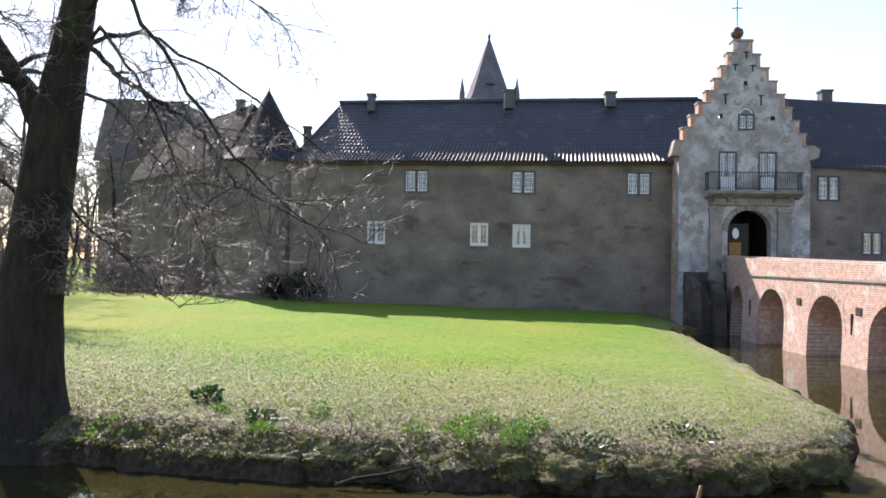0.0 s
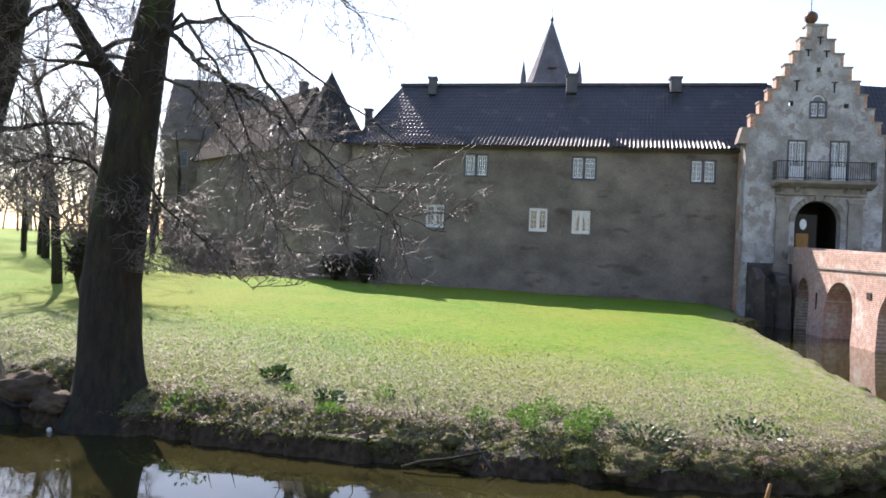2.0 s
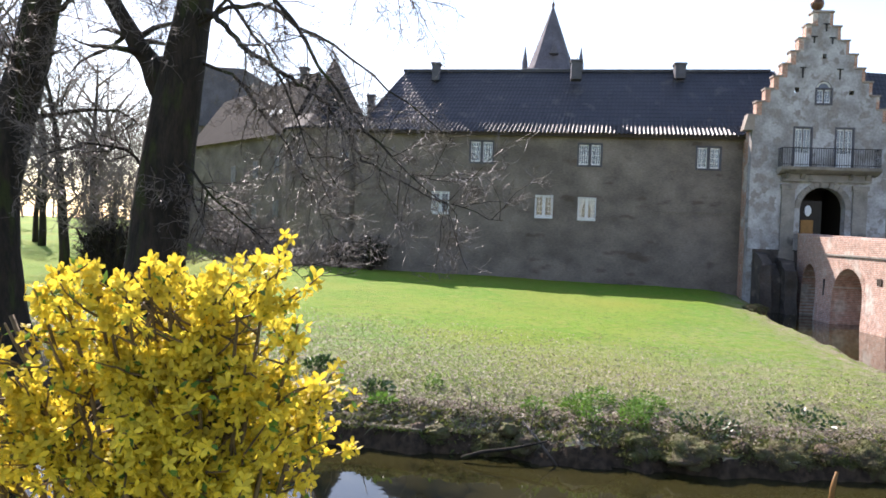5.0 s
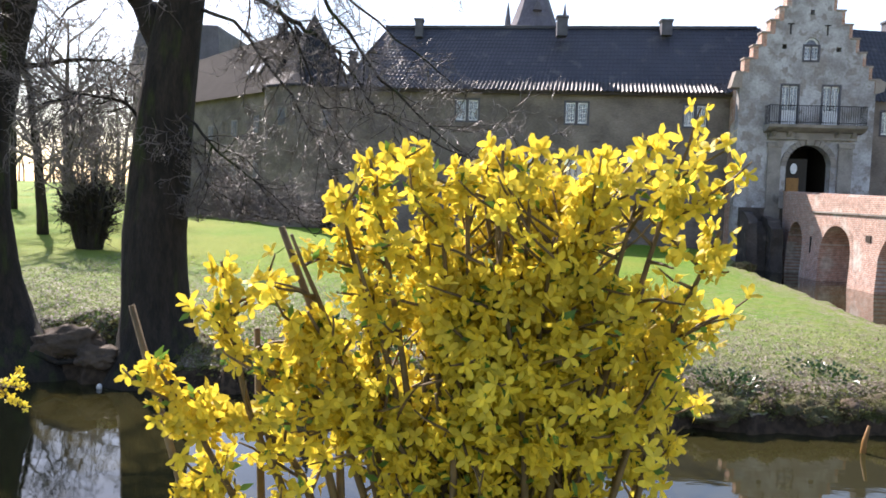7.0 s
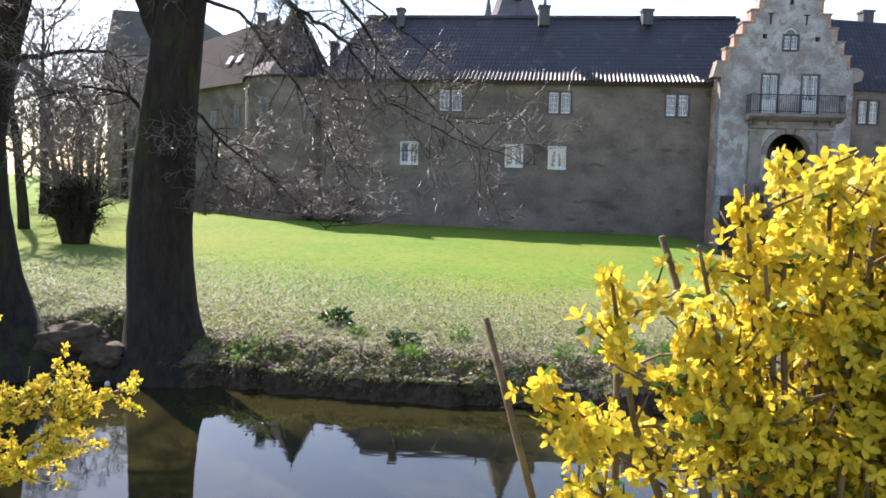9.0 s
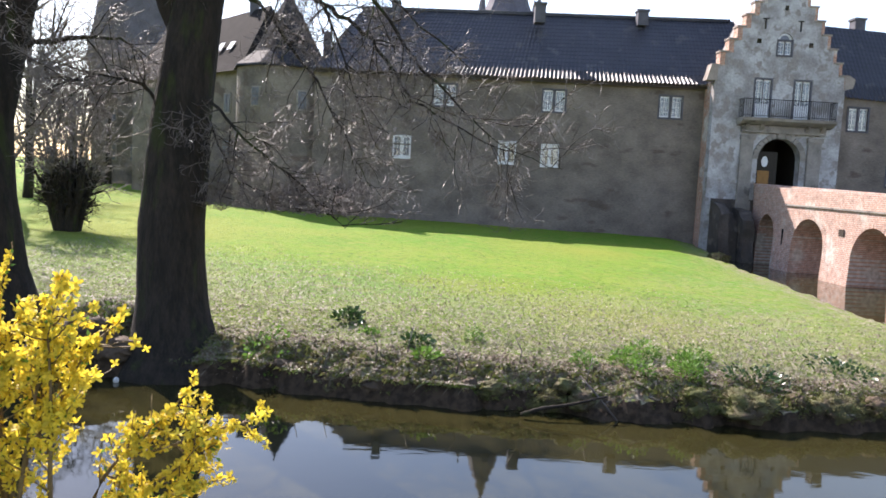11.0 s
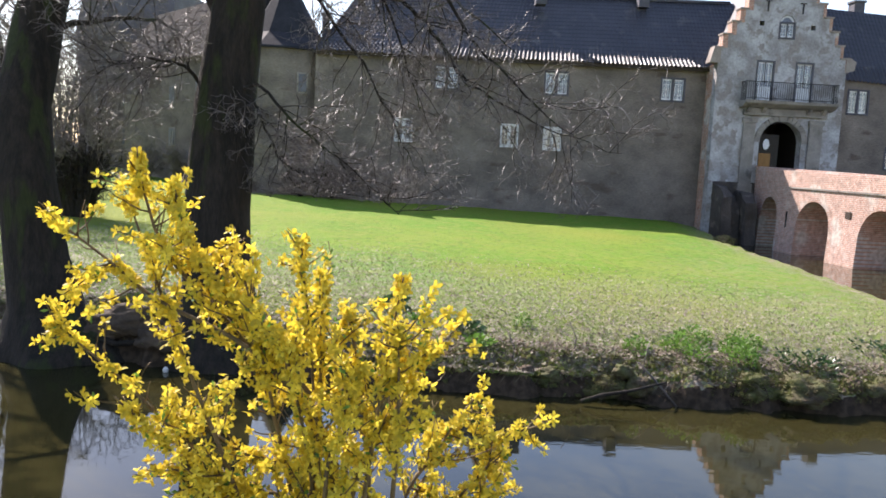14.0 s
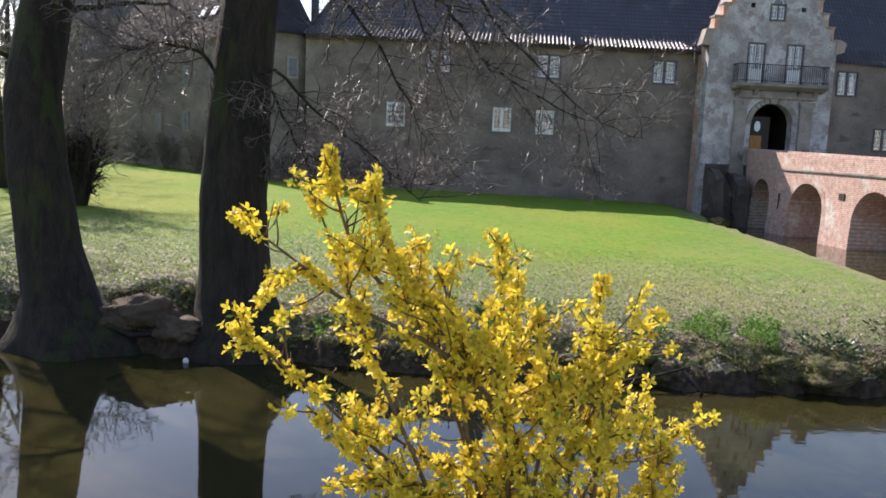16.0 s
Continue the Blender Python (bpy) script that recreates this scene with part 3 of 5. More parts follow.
chimney(east, 21.4, 47.0, 12.8, 13.95, 0.6)

# ---- gatehouse with its stepped gable ----
GY = 42.0
gate = thing("gatehouse", 15.3, GY, 1.0, "pale weathered gatehouse with stepped brick gable and balcony", "gatehouse")
GX0, GX1, MID = 11.95, 18.8, 15.25
# the steps of the gable: outer x on each side, top z
STEPS_L = [(11.75, 10.25), (12.12, 10.95), (12.53, 11.62), (12.92, 12.28), (13.32, 12.92), (13.72, 13.58), (14.08, 14.25), (14.42, 14.95), (14.72, 15.6)]
STEPS_R = [(18.88, 10.0), (18.55, 10.65), (18.2, 11.35), (17.82, 12.05), (17.44, 12.75), (17.03, 13.45), (16.6, 14.15), (16.15, 14.87), (15.74, 15.6)]
OPEN = [(14.52, 16.78, 1.5, 6.65), (14.08, 14.92, 7.62, 9.70), (16.16, 17.0, 7.62, 9.64), (15.06, 15.84, 10.95, 12.1)]
HOLES = [(13.98, 14.22, 11.5, 11.75), (16.7, 16.95, 11.4, 11.65), (15.3, 15.5, 13.25, 13.5)]
gx = sorted({GX0, GX1, *[s[0] for s in STEPS_L], *[s[0] for s in STEPS_R], *[v for o in OPEN + HOLES for v in o[:2]]})
gz = sorted({-0.5, 9.55, *[s[1] for s in STEPS_L], *[s[1] for s in STEPS_R], *[v for o in OPEN + HOLES for v in o[2:]]})


def gable_solid(x, z):
    if any(a < x < b and c < z < d for a, b, c, d in OPEN + HOLES):
        return False
    if z < 9.55:
        return GX0 < x < GX1
    left = next((sx for sx, sz in STEPS_L if z < sz), 99)
    right = next((sx for sx, sz in STEPS_R if z < sz), -99)
    return left < x < right


bm = holed_wall(gx, gz, gable_solid, GY, GY + 0.55)
arch_spandrel(15.65, 1.13, 5.52, 6.65, GY, GY + 0.55, 14, bm)
arch_spandrel(15.45, 0.39, 11.7, 12.1, GY, GY + 0.55, 8, bm)
keep_world(part("gable_wall", bm, GATE_WALL), gate)
for sx, sz in STEPS_L:
    a = sx - 0.05
    keep_world(part("coping", box(a, sx + 0.46, GY - 0.06, GY + 0.62, sz, sz + 0.09), COPING), gate)
    keep_world(part("brick_step", box(sx - 0.004, sx + 0.26, GY - 0.012, GY + 0.57, sz - 0.66, sz), BRICK_EDGE), gate)
for sx, sz in STEPS_R:
    keep_world(part("coping", box(sx - 0.46, sx + 0.05, GY - 0.06, GY + 0.62, sz, sz + 0.09), COPING), gate)
    keep_world(part("brick_step", box(sx - 0.15, sx + 0.004, GY - 0.012, GY + 0.57, sz - 0.66, sz), BRICK_EDGE), gate)
keep_world(part("top_block", box(14.74, 15.74, GY - 0.05, GY + 0.6, 15.6, 15.72), COPING), gate)
# shoulder stones at the foot of the gable
keep_world(part("kneeler", prism([(11.5, 9.5), (12.05, 9.5), (12.05, 10.3), (11.7, 10.3)], GY - 0.05, GY + 0.6), COPING, bevel=0.03), gate)
keep_world(part("kneeler", prism([(18.75, 9.3), (19.2, 9.45), (19.3, 9.9), (18.95, 10.1), (18.75, 10.1)], GY - 0.05, GY + 0.6), COPING, bevel=0.03), gate)
keep_world(part("side_wall", box(GX0, GX0 + 0.5, GY + 0.55, 47, -0.5, 9.5), BRICK_EDGE), gate)
keep_world(part("side_wall", box(GX1 - 0.5, GX1, GY + 0.55, 47, -0.5, 9.5), BRICK_EDGE), gate)
keep_world(mesh_object("roof", [(11.97, GY + 0.4, 9.5), (15.25, GY + 0.4, 14.3), (19.1, GY + 0.4, 9.4), (11.97, 49, 9.5), (15.25, 49, 14.3), (19.1, 49, 9.4)], [(0, 1, 4, 3), (1, 2, 5, 4)], ROOF), gate)
# roof verge in white: the sunlight on it is put into the colour
keep_world(part("verge", prism([(11.7, 9.75), (11.95, 9.6), (12.3, 10.2), (14.6, 13.6), (14.5, 13.8)], GY + 0.6, GY + 0.85), WHITE), gate)
# the passage's shade is put into the near-black colour of its walls and vault
keep_world(part("passage_wall", box(13.9, 17.4, GY + 3.4, GY + 3.6, 1.5, 7), DOOR), gate)
keep_world(part("passage_side", box(14.2, 14.4, GY + 0.56, GY + 3.4, 1.5, 7), DOOR), gate)
keep_world(part("passage_side", box(16.9, 17.1, GY + 0.56, GY + 3.4, 1.5, 7), DOOR), gate)
keep_world(part("passage_vault", box(14.2, 17.1, GY + 0.56, GY + 3.4, 6.7, 6.9), DOOR), gate)
leaf = keep_world(part("door", box(14.56, 15.75, GY + 0.40, GY + 0.5, 3.0, 5.95), DOOR), gate)
keep_world(part("wicket", box(14.72, 15.35, GY + 0.36, GY + 0.398, 3.05, 4.95), OCHRE, label="ochre wooden wicket door"), leaf)
bm = lathe([(0.0001, 0), (0.20, 0.005), (0.20, 0.03), (0.0001, 0.035)], 20)
bmesh.ops.transform(bm, matrix=Matrix.Translation((15.06, GY + 0.38, 5.43)) @ Matrix.Rotation(radians(90), 4, "X") @ Matrix.Diagonal((0.85, 1.4, 1, 1)), verts=bm.verts)
keep_world(part("oval_sign", bm, WHITE, label="pale oval sign"), leaf)
# portal: pilasters, archivolt and entablature under the balcony
for a, b in ((13.55, 14.2), (17.1, 17.8)):
    bm = box(a, b, GY - 0.14, GY - 0.002, 1.6, 6.75)
    box(a - 0.06, b + 0.06, GY - 0.2, GY - 0.002, 6.5, 6.75, bm)
    box(a - 0.06, b + 0.06, GY - 0.2, GY - 0.002, 1.6, 3.3, bm)
    keep_world(part("pilaster", bm, STONE, bevel=0.02), gate)
for k in range(16):
    a0, a1 = math.pi * k / 16 + 0.012, math.pi * (k + 1) / 16 - 0.012
    bm = prism([(15.65 + r * math.cos(a), 5.52 + r * math.sin(a)) for r, a in ((1.14, a0), (1.42, a0), (1.42, a1), (1.14, a1))], GY - 0.07, GY - 0.001, "y")
    keep_world(part("voussoir", bm, STONE), gate)
keep_world(part("keystone", prism([(15.5, 6.62), (15.8, 6.62), (15.87, 7.0), (15.43, 7.0)], GY - 0.14, GY - 0.001), STONE, bevel=0.02), gate)
keep_world(part("frieze", box(13.5, 17.95, GY - 0.2, GY - 0.002, 6.9, 7.32), STONE, bevel=0.02), gate)
keep_world(part("cornice", prism([(GY, 7.22), (GY - 0.45, 7.32), (GY - 0.75, 7.48), (GY - 0.8, 7.62), (GY, 7.62)], 13.28, 18.2, "x"), STONE), gate)
for x in (13.7, 14.5, 16.9, 17.7):
    keep_world(part("corbel", prism([(GY, 6.9), (GY - 0.25, 7.05), (GY - 0.5, 7.3), (GY, 7.3)], x - 0.1, x + 0.1, "x"), STONE), gate)
# an added facing makes the wall darker below 3.35 m
bm = box(GX0 + 0.28, 14.45, GY - 0.05, GY - 0.002, -0.5, 3.35)
bmesh.ops.subdivide_edges(bm, edges=bm.edges, cuts=6, use_grid_fill=True)
for v in bm.verts:
    if v.co.y < GY - 0.03:
        v.co.y -= 0.05 * (1 + noise.noise(v.co * 1.9))
keep_world(part("plinth", bm, ABUTMENT, label="dark stone facing over the lower wall"), gate)
# balcony rail
bm = box(13.3, 18.15, GY - 0.74, GY - 0.70, 8.55, 8.59)
box(13.3, 18.15, GY - 0.74, GY - 0.70, 7.72, 7.75, bm)
for side in (13.3, 18.11):
    box(side, side + 0.04, GY - 0.74, GY, 8.55, 8.59, bm)
    for k in range(5):
        box(side + 0.01, side + 0.03, GY - 0.6 + 0.13 * k, GY - 0.58 + 0.13 * k, 7.62, 8.56, bm)
rail = keep_world(part("balcony_rail", bm, IRON), gate)
for k in range(44):
    x = 13.3 + 4.82 * k / 43
    keep_world(part("baluster", box(x - 0.01, x + 0.01, GY - 0.73, GY - 0.71, 7.62, 8.55), IRON), rail)
for cx in (14.5, 16.58):
    add_window(gate, cx, 7.66, 0.8, 2.0, GY, 2, gap=0.03)
    bm = box(cx - 0.36, cx + 0.36, GY - 0.02, GY + 0.02, 7.70, 8.40)
    keep_world(part("door_panel", bm, WHITE, label="white lower panel of the balcony door"), gate)
add_window(gate, 15.45, 10.97, 0.70, 0.70, GY, 2, gap=0.05)
fan = prism([(15.45 + 0.34 * math.cos(math.pi * k / 12), 11.69 + 0.38 * math.sin(math.pi * k / 12)) for k in range(13)], GY + 0.12, GY + 0.13)
keep_world(part("fanlight", fan, CURTAIN), gate)
for k in range(12):
    q = [(15.45 + r * math.cos(w), 11.69 + r * 1.08 * math.sin(w)) for r, w in ((0.29, math.pi * k / 12), (0.36, math.pi * k / 12), (0.36, math.pi * (k + 1) / 12), (0.29, math.pi * (k + 1) / 12))]
    keep_world(part("arched_bar", prism(q, GY + 0.06, GY + 0.11), WHITE), gate)
room_box(gate, 12.5, 18.3, 7.0, 9.9, GY + 1.2, 46)
for ax, az, up in ((14.35, 12.75, 0.5), (16.2, 12.7, 0.5), (14.85, 14.35, 0.3), (15.75, 14.3, 0.3), (15.42, 15.0, 0.35)):
    bm = box(ax - 0.03, ax + 0.03, GY - 0.05, GY - 0.001, az - up, az)
    box(ax - 0.16, ax + 0.16, GY - 0.05, GY - 0.001, az - 0.001, az + 0.05, bm)
    keep_world(part("wall_anchor", bm, IRON), gate)
bm = lathe([(0.02, 15.7), (0.12, 15.76), (0.3, 15.95), (0.34, 16.12), (0.3, 16.3), (0.1, 16.44), (0.02, 16.46)], 16, None, 15.02, GY + 0.3)
keep_world(part("ball_finial", bm, COPPER, smooth=True), gate)
bm = box(15.0, 15.04, GY + 0.28, GY + 0.32, 16.4, 18.2)
box(14.75, 15.29, GY + 0.28, GY + 0.32, 17.45, 17.5, bm)
keep_world(part("cross", bm, IRON), gate)
# buttress and stone abutment left of the bridge
for k, (x0, x1, dep, top) in enumerate(((11.95, 12.45, 1.5, 3.0), (12.5, 13.0, 1.1, 2.5), (13.0, 13.55, 2.0, 2.75))):
    bm = prism([(GY - 0.001, -0.4), (GY - dep - 0.2, -0.4), (GY - dep, top - 0.6), (GY - dep * 0.6, top - 0.1), (GY - 0.001, top)], x0, x1, "x")
    bmesh.ops.subdivide_edges(bm, edges=bm.edges, cuts=5, use_grid_fill=True)
    for v in bm.verts:
        v.co += Vector((noise.noise(v.co * 1.7), noise.noise(v.co * 1.7 + Vector((9, 0, 0))), 0)) * 0.16
    tagged(part("abutment", bm, ABUTMENT), "dark worn stone abutment beside the bridge", "abutment", kind="structure")

# the gatehouse stands a little west of its drawn axis and lower
gate.location += Vector((-0.30, 0, -0.18))

# ---- bridge ----
bridge = thing("bridge", 15.8, 25, 0, "old red brick arched bridge with parapet over the moat", "bridge")
DX = -0.0605  # the bridge's skew: metres of x a metre of y


def face_x(y):
    return 13.55 + DX * (y - 40) + 0.17 * max(0.0, y - 37.6)


AR = [(39.35, 1.28, 1.25, 2.55), (34.87, 1.33, 1.15, 2.52), (30.2, 1.3, 1.05, 2.42), (25.8, 1.4, 1.0, 2.3), (21.2, 1.4, 0.95, 2.2), (16.6, 1.4, 0.9, 2.1), (12, 1.4, 0.9, 2.0)]
Y0, Y1 = 4.0, 41.95
ys = sorted({Y0, 37.6, 41.0, Y1, *[v for c, h, s, t in AR for v in (c - h, c + h)]})


def skew(bm, left):
    """Turns a wall drawn along x = y-coordinate into the bridge's side."""
    for v in bm.verts:
        y, d, z = v.co.x, v.co.y, v.co.z
        top = 0.0262 * (y - 26.6) if z > 2.9 else 0
        batter = 0.10 * max(0, 2.0 - z) / 2
        v.co = (face_x(y) + (left + d) - (batter if d < 0.2 and left < 1 else 0), y, z + top)
    return bm


for left in (0.0, 3.7):
    zs_ = sorted({-0.6, 2.9, 3.59, *[a[3] for a in AR]})
    bm = holed_wall(ys, zs_, lambda y, z: not any(c - h < y < c + h and z < t for c, h, s, t in AR), 0.0, 0.45)
    for c, h, s, t in AR:
        arch_spandrel(c, h, s, t, 0.0, 0.45, 12, bm, pointed=0.12)
    keep_world(part("bridge_wall", skew(bm, left), BRIDGE_BRICK), bridge)
for c, h, s, t in AR:
    # vault under each arch
    bm = bmesh.new()
    pts = [(c - h, -0.5), (c - h, s)] + [(c - h * math.cos(math.pi * k / 14), s + (t - s) * math.sin(math.pi * k / 14) ** 0.88) for k in range(1, 14)] + [(c + h, s), (c + h, -0.5)]
    vs = [[bm.verts.new((face_x(y) + d, y, z)) for y, z in pts] for d in (0.44, 3.72)]
    for i in range(len(pts) - 1):
        bm.faces.new((vs[0][i], vs[0][i + 1], vs[1][i + 1], vs[1][i]))
    keep_world(part("vault", bm, BRIDGE_BRICK), bridge)
    # a ring of voussoirs
    for k in range(18):
        a0, a1 = math.pi * k / 18 + 0.02, math.pi * (k + 1) / 18 - 0.02
        q = [(c - (h + e) * math.cos(a), s + (t - s + e) * math.sin(a) ** 0.88) for e, a in ((0.0, a0), (0.22, a0), (0.22, a1), (0.0, a1))]
        keep_world(part("voussoir", skew(prism(q, -0.012, 0.01), 0.0), BRIDGE_BRICK), bridge)
bm = box(Y0, Y1, 0.45, 3.7, 2.75, 3.0)
keep_world(part("deck", skew(bm, 0.0), STONE), bridge)
bm = prism([(Y0, 2.86), (37.0, 3.05), (37.0, 3.12), (Y0, 2.93)], -0.07, 0.0)
for v in bm.verts:
    y, d, z = v.co
    v.co = (face_x(v.co.x) + v.co.y, v.co.x, v.co.z - 0.14 * (1 - (v.co.x - 4) / 33) * 0.2)
keep_world(part("string_course", bm, STONE), bridge)
bm = box(Y0, Y1, -0.05, 0.5, 3.58, 3.66)
keep_world(part("parapet_coping", skew(bm, 0.0), BRIDGE_BRICK), bridge)
# drain holes are dark plates whose colour stands in for the shade inside
for c, z in ((32.3, 2.1), (27.9, 1.95)):
    keep_world(part("drain_hole", box(face_x(c) - 0.03, face_x(c) - 0.001, c - 0.2, c + 0.2, z - 0.14, z + 0.14), TIMBER_DARK), bridge)
for c, z in ((37.05, 1.7), (28.3, 1.6)):
    bm = box(face_x(c) - 0.06, face_x(c) - 0.001, c - 0.04, c + 0.04, z - 0.5, z + 0.25)
    keep_world(part("wall_anchor", bm, IRON), bridge)

# ---- round turret ----
TX, TY, TR = -11.4, 46.0, 2.75
turret = thing("turret", TX, TY, 1.0, "round plastered corner turret with steep slate cone roof", "tower")
bm = lathe([(TR + 0.12, 0.5), (TR + 0.03, 3), (TR, 9.05)], 40, None, TX, TY)
keep_world(part("wall", bm, PLASTER, smooth=False), turret)
bm = lathe([(TR + 0.30, 9.0), (TR + 0.26, 9.12), (TR * 0.72, 9.95), (TR * 0.55, 10.8), (0.03, 13.5)], 10, None, TX, TY)
keep_world(part("cone_roof", bm, SLATE), turret)
keep_world(part("finial", lathe([(0.03, 13.4), (0.05, 13.55), (0.01, 13.8)], 8, None, TX, TY), IRON), turret)
for ang, z in ((-115, 6.8), (-62, 6.7)):
    a = radians(ang)
    bm = box(-0.3, 0.3, -0.06, 0.1, 0, 1.1)
    bmesh.ops.transform(bm, matrix=Matrix.Translation((TX + TR * math.cos(a), TY + TR * math.sin(a), z)) @ Matrix.Rotation(a + math.pi / 2, 4, "Z"), verts=bm.verts)
    w_ = keep_world(part("window", bm, STONE), turret)
    bm = box(-0.22, 0.22, -0.08, -0.065, 0.08, 1.02)
    bmesh.ops.transform(bm, matrix=Matrix.Translation((TX + TR * math.cos(a), TY + TR * math.sin(a), z)) @ Matrix.Rotation(a + math.pi / 2, 4, "Z"), verts=bm.verts)
    keep_world(part("casement", bm, DIM_PANE), w_)

# ---- west wing, receding behind the turret ----
wing = thing("castle_wing", -18, 53, 1.0, "receding castle wing with steep slate roof and skylights", "castle")
A, B = Vector((-14.2, 46.6)), Vector((-24.2, 56.8))
along = (B - A).normalized()
out = Vector((-along.y, along.x)) * -1
if out.y > 0:
    out = -out
inn = -out


def wing_pt(u, d, z):
    p = A + along * u + inn * d
    return (p.x, p.y, z)


L = (B - A).length
bm = bmesh.new()
v = [bm.verts.new(wing_pt(u, d, z)) for u in (0, L) for d in (0, 0.6) for z in (0, 9.2)]
for f in ((0, 1, 3, 2), (4, 6, 7, 5), (0, 4, 5, 1), (2, 3, 7, 6), (0, 2, 6, 4), (1, 5, 7, 3)):
    bm.faces.new([v[i] for i in f])
keep_world(part("wall", bm, PLASTER), wing)
for u, z, h in ((1.3, 6.6, 1.2), (1.3, 3.9, 1.2), (4.2, 6.4, 1.2), (4.2, 3.7, 1.2), (7.5, 6.2, 1.2), (7.5, 3.6, 1.2)):
    bm = bmesh.new()
    v = [bm.verts.new(wing_pt(u + a, d, z + b)) for a in (-0.4, 0.4) for d in (-0.05, 0.05) for b in (0, h)]
    for f in ((0, 1, 3, 2), (4, 6, 7, 5), (0, 4, 5, 1), (2, 3, 7, 6), (0, 2, 6, 4), (1, 5, 7, 3)):
        bm.faces.new([v[i] for i in f])
    w_ = keep_world(part("window", bm, STONE), wing)
    bm = bmesh.new()
    for s0, s1 in ((-0.32, -0.03), (0.03, 0.32)):
        v = [bm.verts.new(wing_pt(u + a, d, z + b)) for a in (s0, s1) for d in (-0.08, -0.055) for b in (0.08, h - 0.08)]
        for f in ((0, 1, 3, 2), (4, 6, 7, 5), (0, 4, 5, 1), (2, 3, 7, 6), (0, 2, 6, 4), (1, 5, 7, 3)):
            bm.faces.new([v[i] for i in f])
    keep_world(part("casement", bm, DIM_PANE), w_)
bm = bmesh.new()
r = [wing_pt(-0.5, -0.4, 9.0), wing_pt(L + 0.3, -0.4, 9.0), wing_pt(L + 0.3, 2.3, 12.7), wing_pt(0.6, 2.3, 13.2), wing_pt(L + 0.3, 5, 9.0), wing_pt(-0.5, 5, 9.0)]
v = [bm.verts.new(p) for p in r]
for f in ((0, 1, 2, 3), (3, 2, 4, 5), (0, 3, 5), (1, 4, 2)):
    bm.faces.new([v[i] for i in f])
keep_world(part("roof", bm, WING_TILE), wing)
for u in (2.0, 3.2):
    bm = bmesh.new()
    q = [wing_pt(u + a, 0.5 + k * 0.6, 10.43 + k * 0.95) for a, k in ((0, 0), (0.55, 0), (0.55, 0.55), (0, 0.55))]
    bm.faces.new([bm.verts.new((x, y, z + 0.06)) for x, y, z in q])
    keep_world(part("skylight", bm, WHITE), wing)
p = wing_pt(2.6, 2.4, 0)
chimney(wing, p[0], p[1], 12.6, 13.75, 0.5, 0.5)
chimney(wing, -9.4, 47.6, 9.0, 11.65, 0.42, 0.42)

# ---- tall block at the far corner ----
block = thing("castle_block", -27, 66, 1.0, "tall far castle block with flat-topped dark roof", "castle")
keep_world(part("wall", box(-30.2, -23.2, 64, 74, 0, 11.5), PLASTER), block)
bm = prism([(-30.6, 11.5), (-22.8, 11.5), (-23.1, 16.3), (-29.5, 16.6)], 63.7, 74.3)
keep_world(part("roof", bm, HAZED_SLATE), block)
for x in (-28.6, -26.6, -24.6):
    for z in (3.5, 6.5, 9.2):
        w_ = keep_world(part("window", box(x - 0.45, x + 0.45, 63.94, 64.05, z, z + 1.4), STONE), block)
        keep_world(part("casement", box(x - 0.35, x + 0.35, 63.9, 63.935, z + 0.1, z + 1.3), DIM_PANE), w_)

# ---- chapel spire behind the ridge ----
SX, SY = 1.75, 56.0
spire = thing("church_spire", SX, SY, 1.0, "slate church spire with corner pinnacles and gilt knob", "spire")
keep_world(part("tower_wall", box(SX - 1.9, SX + 1.9, SY - 1.9, SY + 1.9, 0, 14.8), GATE_WALL), spire)
keep_world(part("spire_roof", lathe([(1.95, 14.6), (1.5, 15.5), (0.88, 17.2), (0.06, 19.5)], 8, None, SX, SY), HAZED_SLATE), spire)
keep_world(part("knob", lathe([(0.03, 19.4), (0.12, 19.58), (0.12, 19.7), (0.02, 19.85), (0.015, 20.5)], 8, None, SX, SY), COPPER), spire)
for dx, dy in ((-1.85, -1.5), (1.95, -1.5), (-1.85, 1.6), (1.95, 1.6)):
    keep_world(part("pinnacle", lathe([(0.2, 14.6), (0.2, 15.2), (0.02, 16.4)], 6, None, SX + dx, SY + dy), HAZED_SLATE), spire)
for dx, z in ((0.1, 15.9),):
    keep_world(part("dormer", prism([(SX + dx - 0.3, z), (SX + dx + 0.3, z), (SX + dx, z + 0.7)], SY - 1.9 + 0.5 * (z - 15.6), SY - 0.4), HAZED_SLATE), spire)


# ---- bare trees ----
LOWEST = [-9.0]  # twigs turn up again below this height


def wander(rnd, p, d, length, n, jitter, droop, curl=0.0):
    """A crooked line of n steps from p along d; droop pulls it down towards its end, curl lifts the tip again."""
    pts, d = [Vector(p)], Vector(d).normalized()
    for i in range(n):
        d = (d + Vector((rnd.gauss(0, jitter), rnd.gauss(0, jitter), rnd.gauss(0, jitter) - droop + curl * (i / n)))).normalized()
        if d.z < 0 and pts[-1].z < LOWEST[0]:
            d = Vector((d.x, d.y, 0.25 * abs(d.z) + 0.05)).normalized()
        pts.append(pts[-1] + d * (length / n))
    return pts


def along_line(pts, u):
    k = min(len(pts) - 2, int(u * (len(pts) - 1)))
    f = u * (len(pts) - 1) - k
    return pts[k].lerp(pts[k + 1], f), (pts[k + 1] - pts[k]).normalized()


def side_way(rnd, d, spread):
    a = d.orthogonal().normalized()
    a.rotate(Matrix.Rotation(rnd.uniform(0, 2 * math.pi), 3, d))
    return (d * (1 - spread) + a * spread).normalized()


